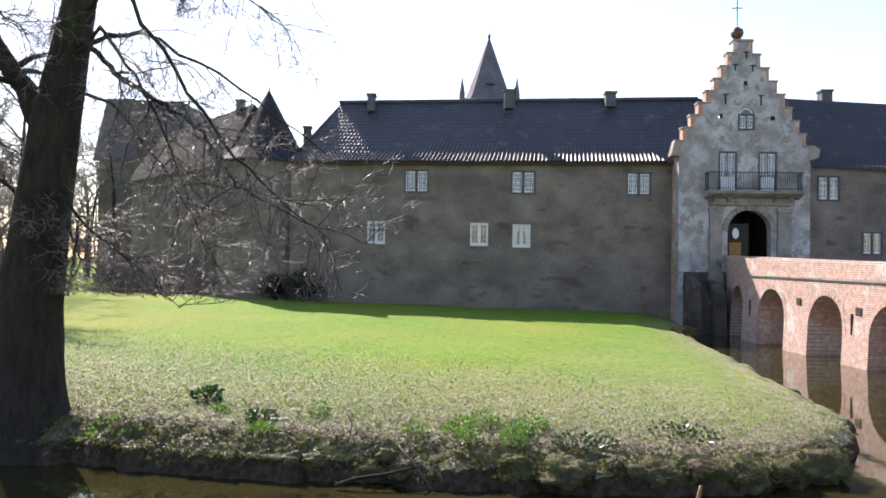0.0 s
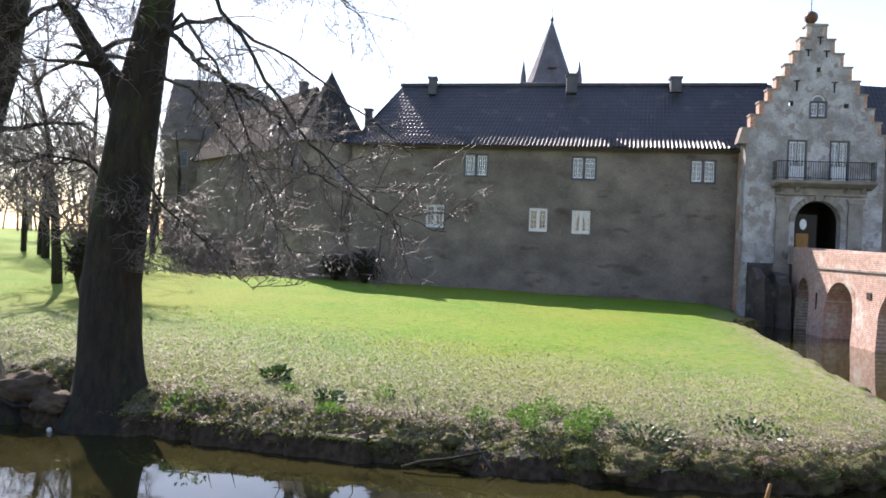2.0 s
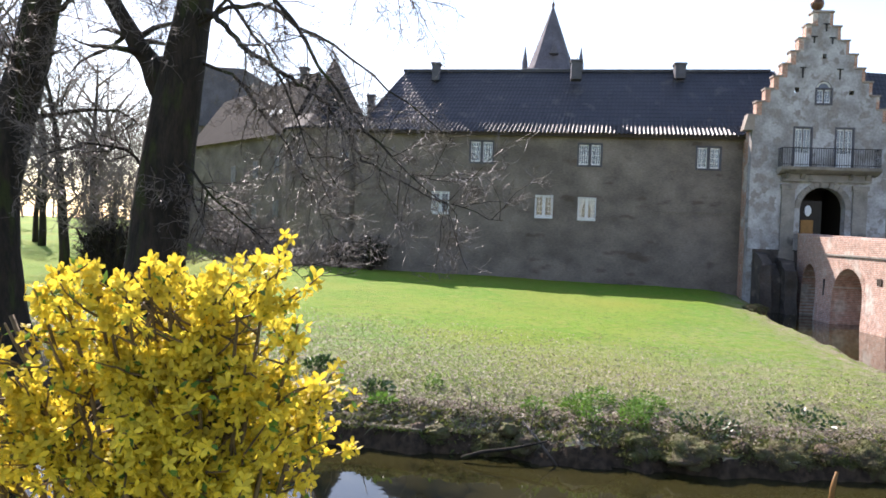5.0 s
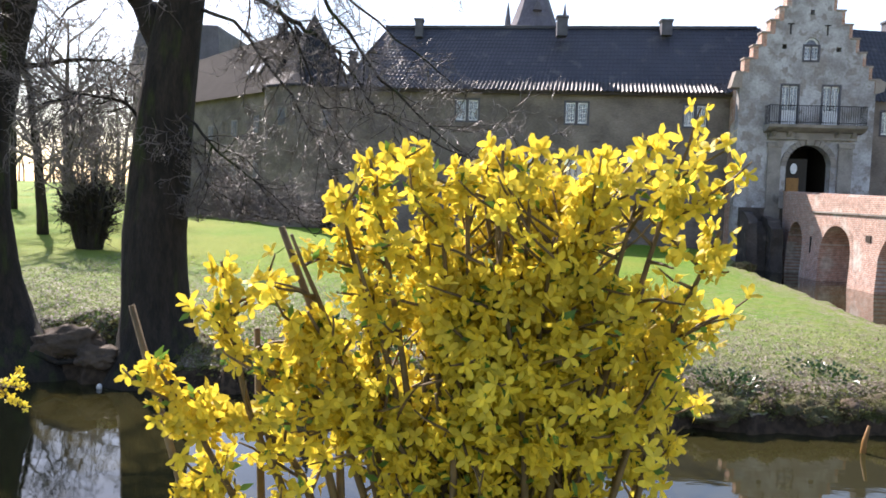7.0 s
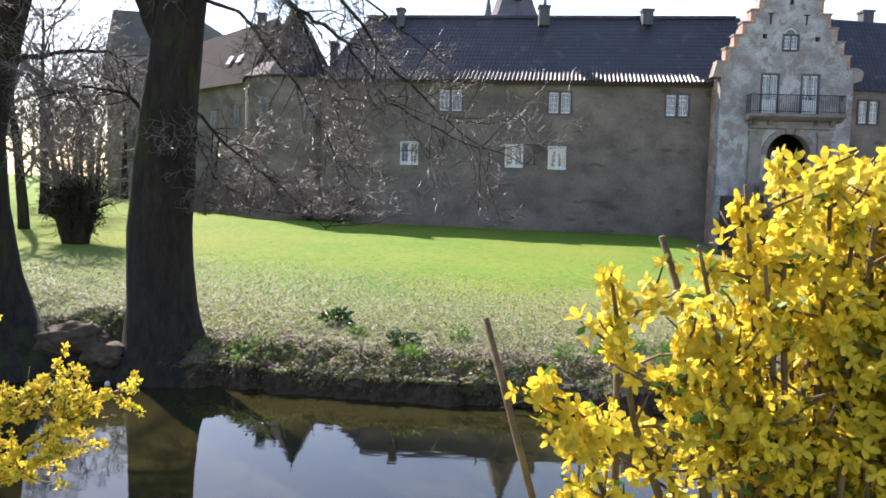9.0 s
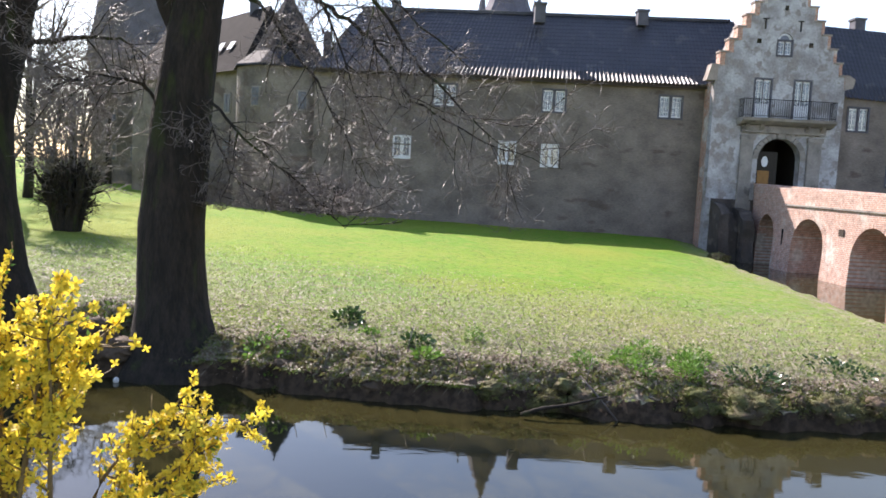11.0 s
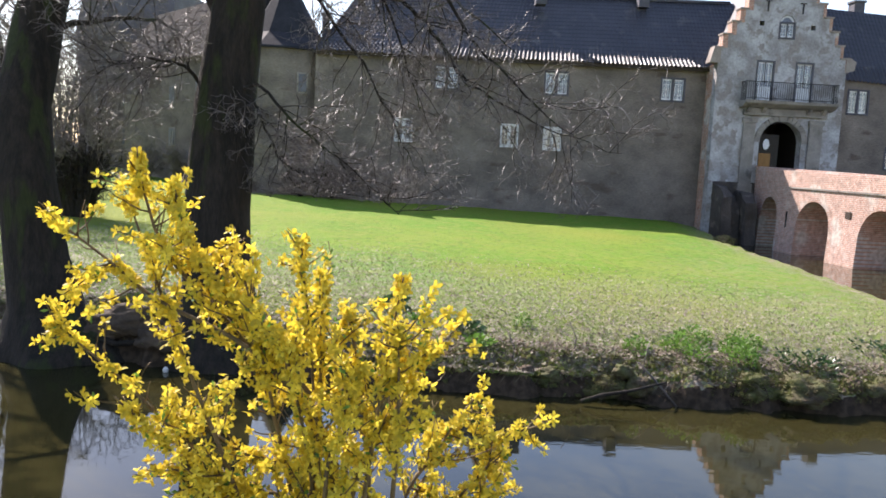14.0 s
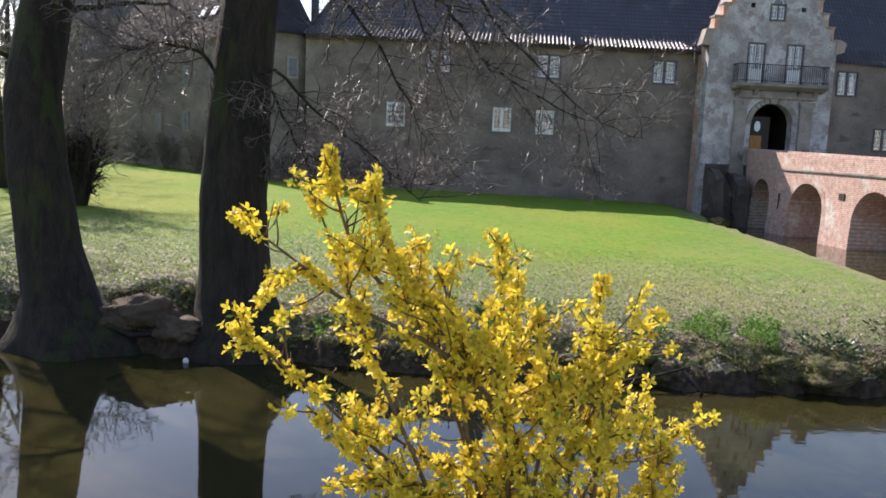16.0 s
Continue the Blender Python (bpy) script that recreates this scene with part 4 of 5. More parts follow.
def twig_out(rnd, limb, twigs, pts, r0, r1, branches, length, droop, sub=7, fine=3, twig_r=0.0052, curl=0.05):
    """Branches and drooping twigs along a limb."""
    for _ in range(branches):
        u = rnd.uniform(0.25, 1.0)
        p, d = along_line(pts, u)
        bl = length * rnd.uniform(0.5, 1.1)
        b = wander(rnd, p, side_way(rnd, d, rnd.uniform(0.45, 0.8)), bl, 7, 0.16, droop, curl)
        rb = max(twig_r * 1.6, (r0 + (r1 - r0) * u) * 0.42)
        tube(limb, b, [rb + (twig_r - rb) * i / 7 for i in range(8)], 4)
        for _ in range(sub):
            v = rnd.uniform(0.2, 1.0)
            q, e = along_line(b, v)
            t = wander(rnd, q, side_way(rnd, e, rnd.uniform(0.35, 0.7)), bl * rnd.uniform(0.25, 0.5), 5, 0.22, droop * 0.8, curl * 2)
            tube(twigs, t, [twig_r * (1.15 - 0.13 * i) for i in range(6)], 3)
            for _ in range(fine):
                q2, e2 = along_line(t, rnd.uniform(0.3, 1.0))
                s = wander(rnd, q2, side_way(rnd, e2, rnd.uniform(0.4, 0.8)), rnd.uniform(0.12, 0.38) * (twig_r / 0.0052) ** 0.5, 3, 0.3, 0.02, 0.1)
                tube(twigs, s, [twig_r * 0.75, twig_r * 0.65, twig_r * 0.55, twig_r * 0.4], 3)


def trunk_mesh(owner, rows, roots, seed):
    """A trunk of (x, y, z, radius) rows with fluted bark and root buttresses."""
    verts, faces = [], []
    k = 28
    fine = []
    for (a, b) in zip(rows, rows[1:]):
        for i in range(6):
            fine.append([a[j] + (b[j] - a[j]) * i / 6 for j in range(4)])
    fine.append(list(rows[-1]))
    for x, y, z, r in fine:
        for j in range(k):
            w = 2 * math.pi * j / k
            flare = 0.0
            for ang, reach, top in roots:
                c = math.cos(w - radians(ang))
                flare += reach * max(0, c) ** 7 * max(0, 1 - max(0, z) / top) ** 2
            q = r * (1 + 0.07 * noise.noise((3 * math.cos(w), 3 * math.sin(w), z * 0.5 + seed)) + 0.05 * noise.noise((9 * math.cos(w), 9 * math.sin(w), z * 1.3 + seed)))
            verts.append((x + (q + flare) * math.cos(w), y + (q + flare) * math.sin(w), z))
    for i in range(len(fine) - 1):
        for j in range(k):
            q = (j + 1) % k
            faces.append((i * k + j, i * k + q, (i + 1) * k + q, (i + 1) * k + j))
    return keep_world(mesh_object("trunk", verts, faces, BARK, smooth=True), owner)


def add_limb(owner, rnd, twigs, rows, r0, r1, branches, length, droop, **kw):
    limb = ([], [])
    pts = [Vector(p) for p in rows]
    fine = []
    for a, b in zip(pts, pts[1:]):
        for i in range(4):
            fine.append(a.lerp(b, i / 4) + Vector((rnd.gauss(0, 0.025), rnd.gauss(0, 0.04), rnd.gauss(0, 0.025))) * (1 if i else 0))
    fine.append(pts[-1])
    n = len(fine) - 1
    tube(limb, fine, [r0 + (r1 - r0) * i / n for i in range(n + 1)], 8)
    twig_out(rnd, limb, twigs, fine, r0, r1, branches, length, droop, **kw)
    keep_world(mesh_object("limb", *limb, BARK, smooth=True), owner)


def big_tree_by_turning():
    rnd = random.Random(11)
    dx, dy = -0.56, 0.85
    LOWEST[0] = 2.85
    t = thing("tree", -6.35, 12.35, 0.0, "large bare dark-barked tree leaning over the moat bank", "tree", "old trees on the bank")
    trunk_mesh(t, [(-6.36, 12.5, -0.5, 0.88), (-6.36, 12.5, 0.05, 0.78), (-6.41, 12.55, 0.6, 0.63), (-6.46, 12.6, 1.3, 0.56), (-6.50, 12.65, 2.5, 0.52), (-6.43, 12.8, 4.2, 0.48),
                   (-6.28, 12.9, 5.7, 0.43), (-6.1, 12.95, 7.0, 0.34), (-5.85, 13.0, 8.6, 0.27), (-5.7, 13.0, 11.5, 0.16)],
               [(-10, 0.6, 1.2), (60, 0.3, 0.9), (-60, 0.16, 0.8), (-125, 0.2, 0.9), (170, 0.3, 1.0)], 4.0)
    twigs = ([], [])
    add_limb(t, rnd, twigs, [(-6.35, 12.9, 5.4), (-6.75, 12.9, 6.3), (-7.25, 12.8, 7.1), (-8.0, 12.7, 8.4), (-8.6, 12.5, 10)], 0.26, 0.04, 16, 1.8, 0.05, sub=8)
    add_limb(t, rnd, twigs, [(-6.0, 12.95, 7.2), (-5.6, 12.5, 7.25), (-5.15, 12.0, 6.94), (-4.8, 12.0, 6.55), (-4.23, 12.0, 6.2), (-3.79, 12, 5.9), (-3.19, 11.9, 5.55), (-2.92, 11.8, 5.15), (-2.56, 11.6, 4.6), (-1.9, 11.6, 4.3), (-1.15, 11.5, 3.95), (-0.2, 11.4, 3.7)], 0.06, 0.006, 38, 1.3, 0.07, sub=9, fine=4)
    add_limb(t, rnd, twigs, [(-6.55, 13.0, 4.4), (-5.8, 12.2, 4.5), (-5.2, 11.95, 3.95), (-4.5, 11.9, 3.45), (-3.9, 11.9, 2.95), (-3.5, 11.8, 2.6)], 0.032, 0.005, 36, 1.0, 0.05, sub=9, fine=4)
    add_limb(t, rnd, twigs, [(-6.55, 13.0, 4.6), (-5.95, 12.5, 4.3), (-5.5, 12.4, 3.4), (-5.0, 12.5, 3.0), (-4.4, 12.5, 2.95)], 0.03, 0.005, 46, 1.1, 0.04, sub=9, fine=4)
    add_limb(t, rnd, twigs, [(-6.0, 12.95, 7.0), (-5.0, 11.9, 7.3), (-4.2, 11.5, 6.4), (-3.6, 11.5, 5.2), (-3.25, 11.5, 4.2)], 0.045, 0.005, 24, 1.2, 0.09, sub=9, fine=4)
    add_limb(t, rnd, twigs, [(-5.85, 13.0, 7.9), (-4.6, 11.6, 8.0), (-3.4, 11.1, 6.4), (-2.4, 11.0, 5.0), (-1.6, 10.9, 4.3), (-0.9, 10.9, 3.75)], 0.048, 0.005, 26, 1.3, 0.09, sub=9, fine=4)
    add_limb(t, rnd, twigs, [(-6.15, 12.95, 6.5), (-5.2, 12.8, 6.2), (-4.2, 12.9, 5.0), (-3.6, 13.0, 3.9), (-3.2, 13.0, 3.2)], 0.04, 0.005, 36, 1.1, 0.07, sub=9, fine=4)
    add_limb(t, rnd, twigs, [(-5.95, 13.0, 7.3), (-4.9, 13.2, 7.6), (-3.6, 13.8, 7.0), (-2.2, 14.2, 6.0), (-1.2, 14.3, 5.2)], 0.05, 0.006, 12, 1.4, 0.08, sub=9, fine=4)
    add_limb(t, rnd, twigs, [(-6.6, 13.0, 4.2), (-7.0, 12.5, 4.75), (-7.6, 12.0, 4.8), (-8.3, 12.0, 4.5)], 0.04, 0.005, 34, 1.1, 0.04, sub=9, fine=4)
    add_limb(t, rnd, twigs, [(-5.75, 13.0, 8.7), (-4.7, 12.5, 8.9), (-3.5, 12.1, 8.4), (-2.5, 12.0, 7.8), (-1.7, 12.0, 7.2)], 0.05, 0.006, 26, 1.2, 0.09, sub=9, fine=4)
    add_limb(t, rnd, twigs, [(-5.7, 13.05, 8.6), (-4.6, 12.4, 9.6), (-3.2, 12.0, 9.8), (-1.8, 11.8, 9.0)], 0.08, 0.008, 20, 1.7, 0.08, sub=8, fine=3)
    tw = keep_world(mesh_object("twig_mass", *twigs, TWIG), t)
    tagged(tw, kind="stuff")
    for o in t.children:
        o.location = (dx, dy, 0)
    LOWEST[0] = -9.0


big_tree_by_turning()


def second_tree():
    rnd = random.Random(23)
    t = thing("tree", -9.6, 13.3, 0.0, "thick bare tree with spreading roots on the undercut bank", "tree", "old trees on the bank")
    trunk_mesh(t, [(-9.6, 13.4, -0.5, 0.8), (-9.6, 13.4, 0.2, 0.72), (-9.75, 13.4, 0.8, 0.57), (-9.92, 13.4, 1.6, 0.48), (-10.08, 13.4, 2.8, 0.44), (-10.24, 13.65, 4.0, 0.42), (-10.2, 14.0, 5.2, 0.40), (-9.92, 14.1, 6.5, 0.36), (-9.4, 14.1, 9, 0.27), (-9.0, 14.1, 12.5, 0.14)],
               [(-15, 0.65, 1.2), (70, 0.4, 1.0), (-80, 0.35, 1.0), (-160, 0.4, 1.0)], 9.0)
    twigs = ([], [])
    for k, (z, yaw, ln) in enumerate(((4.4, 200, 2.2), (5.2, 20, 2.4), (5.8, -60, 2.4), (6.5, 150, 2.6), (7.2, -20, 2.8), (7.8, 250, 2.6), (8.6, 60, 2.6), (9.5, 190, 2.6), (10.5, 10, 2.4))):
        a = radians(yaw)
        d = Vector((math.cos(a), math.sin(a), 0.35))
        p = Vector((-10.3 + 0.2 * max(0, z - 4), 13.9, z))
        add_limb(t, rnd, twigs, [p, p + d * ln * 0.4, p + d * ln * 0.75 + Vector((0, 0, -0.2)), p + d * ln + Vector((0, 0, -0.8))], 0.06, 0.008, 20, 1.3, 0.06, sub=9, fine=4)
    tagged(keep_world(mesh_object("twig_mass", *twigs, TWIG), t), kind="stuff")


second_tree()


def park_tree(seed, h, label):
    """A bare tree of the park, built at the origin."""
    rnd = random.Random(seed)
    t = thing("tree", 0, 0, 0, label, "tree", "bare trees of the park")
    trunk = ([], [])
    line = wander(rnd, (0, 0, -0.3), (0, 0, 1), h * 0.8, 8, 0.06, -0.05)
    tube(trunk, line, [0.24 * (1 - 0.85 * i / 8) * h / 12 for i in range(9)], 8)
    keep_world(mesh_object("trunk", *trunk, BARK, smooth=True), t)
    twigs, limbs = ([], []), ([], [])
    for _ in range(16):
        p, d = along_line(line, rnd.uniform(0.22, 0.98))
        b = wander(rnd, p, side_way(rnd, d, rnd.uniform(0.4, 0.7)), h * rnd.uniform(0.2, 0.38), 6, 0.12, -0.04)
        tube(limbs, b, [0.075 - 0.01 * i for i in range(7)], 5)
        twig_out(rnd, limbs, twigs, b, 0.07, 0.015, 6, h * 0.16, -0.01, sub=6, fine=1, twig_r=0.013)
    tagged(keep_world(mesh_object("branchwork", *limbs, FAR_TWIG, smooth=True), t), kind="stuff")
    tagged(keep_world(mesh_object("twig_mass", *twigs, FAR_TWIG), t), kind="stuff")
    return t


kinds = [park_tree(31, 12, "bare grey park tree with fine twigs"), park_tree(47, 14, "tall bare park tree with thin trunk")]
spots = [(-19, 31, 0), (-24, 42, 1), (-30, 36, 0), (-33, 52, 1), (-40, 60, 0), (-28, 62, 1), (-46, 48, 0), (-52, 72, 1), (-38, 78, 1), (-60, 58, 0), (-64, 90, 1), (-48, 95, 0), (-75, 75, 1), (-17, 22, 1), (-22, 27, 0), (-36, 44, 1), (-80, 105, 0), (-58, 110, 1), (-42, 36, 1), (-95, 90, 0), (-26, 20, 0), (-26, 46, 0), (-36, 56, 0), (-44, 54, 1), (-50, 60, 0), (-32, 66, 0), (-56, 84, 0), (-66, 72, 1), (-72, 95, 0)]
rnd = random.Random(5)
for n_, (x, y, kd) in enumerate(spots):
    m = Matrix.Translation((x, y, ground_z(x, y))) @ Matrix.Rotation(rnd.uniform(0, 6.28), 4, "Z")
    if n_ < 2:
        kinds[kd].matrix_basis = m
    else:
        copy_thing(kinds[kd], m)


def many_stemmed_shrub(name, x, y, stems, h, spread, r, label, seed, mat=BARK, twig_r=0.012, branches=5, sub=6):
    rnd = random.Random(seed)
    z = ground_z(x, y)
    t = thing(name, x, y, z, label, "shrub")
    twigs = ([], [])
    for s in range(stems):
        a = rnd.uniform(0, 2 * math.pi)
        lean = rnd.uniform(0.05, spread)
        d = Vector((math.cos(a) * lean, math.sin(a) * lean, 1))
        limb = ([], [])
        line = wander(rnd, (x + 0.45 * r * 4 * math.cos(a) * rnd.random(), y + 0.45 * r * 4 * math.sin(a) * rnd.random(), z - 0.1), d, h * rnd.uniform(0.6, 1.0), 7, 0.07, -0.02)
        tube(limb, line, [r * (1 - 0.11 * i) for i in range(8)], 6)
        twig_out(rnd, limb, twigs, line, r, r * 0.2, branches, h * 0.3, 0.0, sub=sub, fine=1, twig_r=twig_r)
        keep_world(mesh_object("stem", *limb, mat, smooth=True), t)
    tagged(keep_world(mesh_object("twig_mass", *twigs, mat), t), kind="stuff")
    return t


many_stemmed_shrub("shrub", -14.4, 26.0, 16, 6.0, 0.32, 0.05, "tall bare many-stemmed shrub on the lawn", 3, FAR_TWIG, branches=8, sub=8)
many_stemmed_shrub("shrub", -8.2, 42.3, 22, 2.0, 0.7, 0.03, "dark bare shrub at the castle wall", 8, branches=6)
many_stemmed_shrub("shrub", -9.9, 42.6, 18, 1.6, 0.8, 0.03, "dark bare shrub beside the turret", 18, branches=6)
many_stemmed_shrub("shrub", -14.45, 25.8, 90, 2.3, 0.34, 0.16, "dense dark thicket round the shrub's foot", 5, branches=3, sub=4)
for k, (x, y) in enumerate(((-16, 47), (-18.5, 50), (-21, 52), (-24, 57))):
    many_stemmed_shrub("shrub", x, y, 14, 2.4, 0.8, 0.03, "bare brown shrub along the castle wing", 70 + k, FAR_TWIG, branches=6)
# far wood that closes the park
hedge = ([], [])
rnd = random.Random(77)
for k in range(420):
    a = rnd.uniform(-1.75, 1.75)
    R = rnd.uniform(130, 190)
    x, y = -20 + R * math.sin(a), R * math.cos(a) * 0.95 + 10
    if x > -30:
        continue
    z = ground_z(x, y)
    line = wander(rnd, (x, y, z - 0.5), (0, 0, 1), rnd.uniform(12, 20), 5, 0.08, 0)
    tube(hedge, line, [0.22, 0.2, 0.16, 0.12, 0.08, 0.03], 4)
    for _ in range(12):
        p, d = along_line(line, rnd.uniform(0.15, 1))
        tube(hedge, wander(rnd, p, side_way(rnd, d, 0.6), rnd.uniform(2, 5), 3, 0.25, -0.02), [0.07, 0.05, 0.04, 0.02], 3)
tagged(mesh_object("far_wood", *hedge, FAR_TWIG), "hazy bare wood at the edge of the park", "wood", kind="stuff")


# ---- forsythia ----
def forsythia(name, base, canes, label, seed, side=11, twig=(0.07, 0.20), spacing=0.013, leaf=0.15, flower=0.0175, start=0.3, closer=1.0, move=(0, 0, 0)):
    """Arching canes set with four-petalled flowers; canes are rows of points that follow the base."""
    rnd = random.Random(seed)
    if closer != 1 or any(move):
        pivot = Vector((-1.75, 0.43, 3.1))
        shift = Vector(move)
        canes = [[shift + pivot + (Vector(p) - pivot) * closer for p in row] for row in canes]
        p = shift + pivot + (Vector(base) - pivot) * closer
        base = (p.x, p.y, ground_z(p.x, p.y))
    t = thing(name, *base, label, "bush")
    fv, ff, lv, lf = [], [], [], []

    def bloom(p, d):
        n = side_way(rnd, d, rnd.uniform(0.6, 1.0))
        a = n.orthogonal().normalized()
        a.rotate(Matrix.Rotation(rnd.uniform(0, 6.3), 3, n))
        b = n.cross(a)
        size = flower * rnd.uniform(0.8, 1.2)
        c = p + n * rnd.uniform(0.006, 0.016)
        open_ = rnd.uniform(0.15, 0.7)
        for q in range(4):
            w = q * math.pi / 2 + rnd.gauss(0, 0.12)
            e = a * math.cos(w) + b * math.sin(w)
            s = n.cross(e)
            k = len(fv)
            tip = c + e * size + n * size * open_
            mid = c + e * size * 0.55 + n * size * open_ * 0.75
            fv.extend((c - s * size * 0.12, c + s * size * 0.12, mid + s * size * 0.30, tip + s * size * 0.14, tip - s * size * 0.14, mid - s * size * 0.30))
            ff.extend(((k, k + 1, k + 2, k + 5), (k + 5, k + 2, k + 3, k + 4)))

    def leaflet(p, d):
        n = side_way(rnd, d, 0.7)
        s = n.orthogonal().normalized() * 0.006
        k = len(lv)
        ln = rnd.uniform(0.015, 0.035)
        lv.extend((p, p + n * ln * 0.5 + s, p + n * ln, p + n * ln * 0.5 - s))
        lf.append((k, k + 1, k + 2, k + 3))

    for row in canes:
        pts = [Vector(base)] + [Vector(p) for p in row]
        cane = ([], [])
        fine = []
        for i in range(len(pts) - 1):
            p0, p1, p2, p3 = pts[max(0, i - 1)], pts[i], pts[i + 1], pts[min(len(pts) - 1, i + 2)]
            for j in range(6):
                u = j / 6
                fine.append(0.5 * ((2 * p1) + (p2 - p0) * u + (2 * p0 - 5 * p1 + 4 * p2 - p3) * u * u + (3 * p1 - p0 - 3 * p2 + p3) * u ** 3))
        fine.append(pts[-1])
        n = len(fine) - 1
        tube(cane, fine, [0.011 - 0.0085 * i / n for i in range(n + 1)], 5)
        total = sum((b - a).length for a, b in zip(fine, fine[1:]))

        def dress(line, length, begin):
            m = int(length / spacing)
            for q in range(m):
                u = begin + (1 - begin) * (q + rnd.random()) / m
                p, d = along_line(line, min(0.999, u))
                if noise.noise(p * 9 + Vector((seed, 0, 0))) < -0.28:
                    continue
                for _ in range(2 if rnd.random() < 0.6 else 1):
                    bloom(p, d)
                if rnd.random() < leaf:
                    leaflet(p, d)

        dress(fine, total * (1 - start - 0.25), start + 0.25)
        for _ in range(side):
            p, d = along_line(fine, rnd.uniform(start, 0.97))
            ln = rnd.uniform(*twig)
            s = wander(rnd, p, side_way(rnd, d, rnd.uniform(0.4, 0.85)), ln, 5, 0.14, -0.06)
            tube(cane, s, [0.0035, 0.003, 0.0028, 0.0024, 0.002, 0.0015], 3)
            dress(s, ln * 0.9, 0.12)
        keep_world(mesh_object("cane", *cane, CANE, smooth=True), t)
    tagged(keep_world(mesh_object("blossom", fv, ff, PETAL), t), kind="stuff")
    tagged(keep_world(mesh_object("young_foliage", lv, lf, LEAF_GREEN), t), kind="stuff")
    return t


rnd = random.Random(101)
ga = ground_z(-1.65, 1.85)
canes = []
for k in range(46):
    a, e = rnd.uniform(0, 2 * math.pi), rnd.uniform(-0.15, 1.0)
    q = rnd.uniform(0.55, 1.0)
    tip = Vector((-1.64 + 0.36 * q * math.cos(a) * math.cos(e * 1.4), 1.86 + 0.28 * q * math.sin(a) * math.cos(e * 1.4), 2.74 + 0.48 * q * math.sin(e * 1.4)))
    mid = Vector((-1.65, 1.85, 2.15)).lerp(tip, 0.45) + Vector((rnd.gauss(0, 0.07), rnd.gauss(0, 0.06), 0.0))
    canes.append([mid, tip])
for x, z in ((-2.01, 3.05), (-1.94, 3.15), (-2.05, 2.82), (-1.98, 2.92), (-1.5, 3.2), (-1.38, 3.16), (-1.3, 3.08), (-1.66, 3.2), (-1.88, 3.18), (-1.8, 3.2), (-1.72, 3.17), (-1.61, 3.17), (-1.53, 3.14), (-1.44, 3.12), (-1.76, 3.1), (-1.57, 3.06), (-1.42, 2.75), (-1.9, 3.02), (-1.42, 2.98), (-1.66, 3.05)):
    canes.append([(-1.65 + (x + 1.65) * 0.6, 1.8, 2.55), (x, 1.68, z)])
forsythia("forsythia_bush", (-1.65, 1.85, ga), canes, "forsythia bush in full yellow bloom on the near bank", 201, side=13, spacing=0.018, leaf=0.4, twig=(0.06, 0.17), closer=0.87, move=(0.30, -0.34, 0.226))
# sparse outer stems of the same clump
canes = [[(-2.0, 1.72, 2.3), (-2.12, 1.68, 2.62), (-2.24, 1.66, 2.83)], [(-1.98, 1.72, 2.4), (-2.08, 1.68, 2.75), (-2.13, 1.68, 3.0)], [(-1.95, 1.75, 2.4), (-2.05, 1.7, 2.7), (-2.2, 1.66, 2.72)],
         [(-1.92, 1.75, 2.4), (-1.98, 1.7, 2.75), (-2.0, 1.68, 2.9)], [(-1.98, 1.75, 2.3), (-2.1, 1.7, 2.5), (-2.2, 1.7, 2.6)]]
outer = forsythia("forsythia_bush", (-1.9, 1.8, ground_z(-1.9, 1.8)), canes, "sparse outer stems of a flowering forsythia", 203, side=8, twig=(0.05, 0.13), spacing=0.018, start=0.45, closer=0.9, move=(0.30, -0.34, 0.226))
# bare cut stems that stand out of the clump
for tip, low in (((-1.97, 1.3, 3.15), (-1.87, 1.3, 2.8)), ((-1.71, 1.25, 3.29), (-1.62, 1.27, 3.05)), ((-1.76, 1.3, 3.12), (-1.75, 1.31, 2.8))):
    o = ([], [])
    tube(o, [(low[0] + 0.06, low[1] + 0.05, ground_z(low[0], low[1]) - 0.05), low, tip], [0.009, 0.007, 0.0055], 7)
    keep_world(mesh_object("cut_stem", *o, CANE, label="bare cut brown stem", smooth=True), outer)
BB = (-3.95, 2.75, ground_z(-3.95, 2.75))
# each cane rises from the clump and bends out to its tip; the first ones are the long bare-footed shoots
canes = [[(-4.02, 2.72, 2.4), (-4.24, 2.70, 2.82), (-4.56, 2.70, 3.0), (-4.72, 2.71, 3.12), (-4.89, 2.72, 3.24)],
         [(-4.08, 2.75, 2.5), (-4.32, 2.74, 2.88), (-4.53, 2.72, 3.12), (-4.60, 2.72, 3.28), (-4.63, 2.72, 3.42)],
         [(-4.05, 2.74, 2.5), (-4.28, 2.70, 2.9), (-4.45, 2.68, 3.14), (-4.51, 2.66, 3.35)]]
TIPS = [(-4.67, 2.76, 3.29), (-4.41, 2.8, 3.14), (-4.31, 2.66, 3.11), (-4.15, 2.68, 3.20), (-4.09, 2.74, 3.10), (-3.85, 2.7, 3.10), (-3.86, 2.62, 2.97), (-3.75, 2.7, 2.9), (-4.89, 2.74, 2.92),
        (-4.67, 2.66, 2.72), (-4.56, 2.8, 2.64), (-4.42, 2.64, 2.48), (-3.34, 3.2, 2.5), (-3.46, 3.12, 2.43), (-3.59, 3.15, 2.6), (-3.5, 3.0, 2.31), (-4.2, 2.6, 2.95), (-4.02, 2.8, 2.98), (-3.95, 2.6, 2.85)]
rnd = random.Random(19)
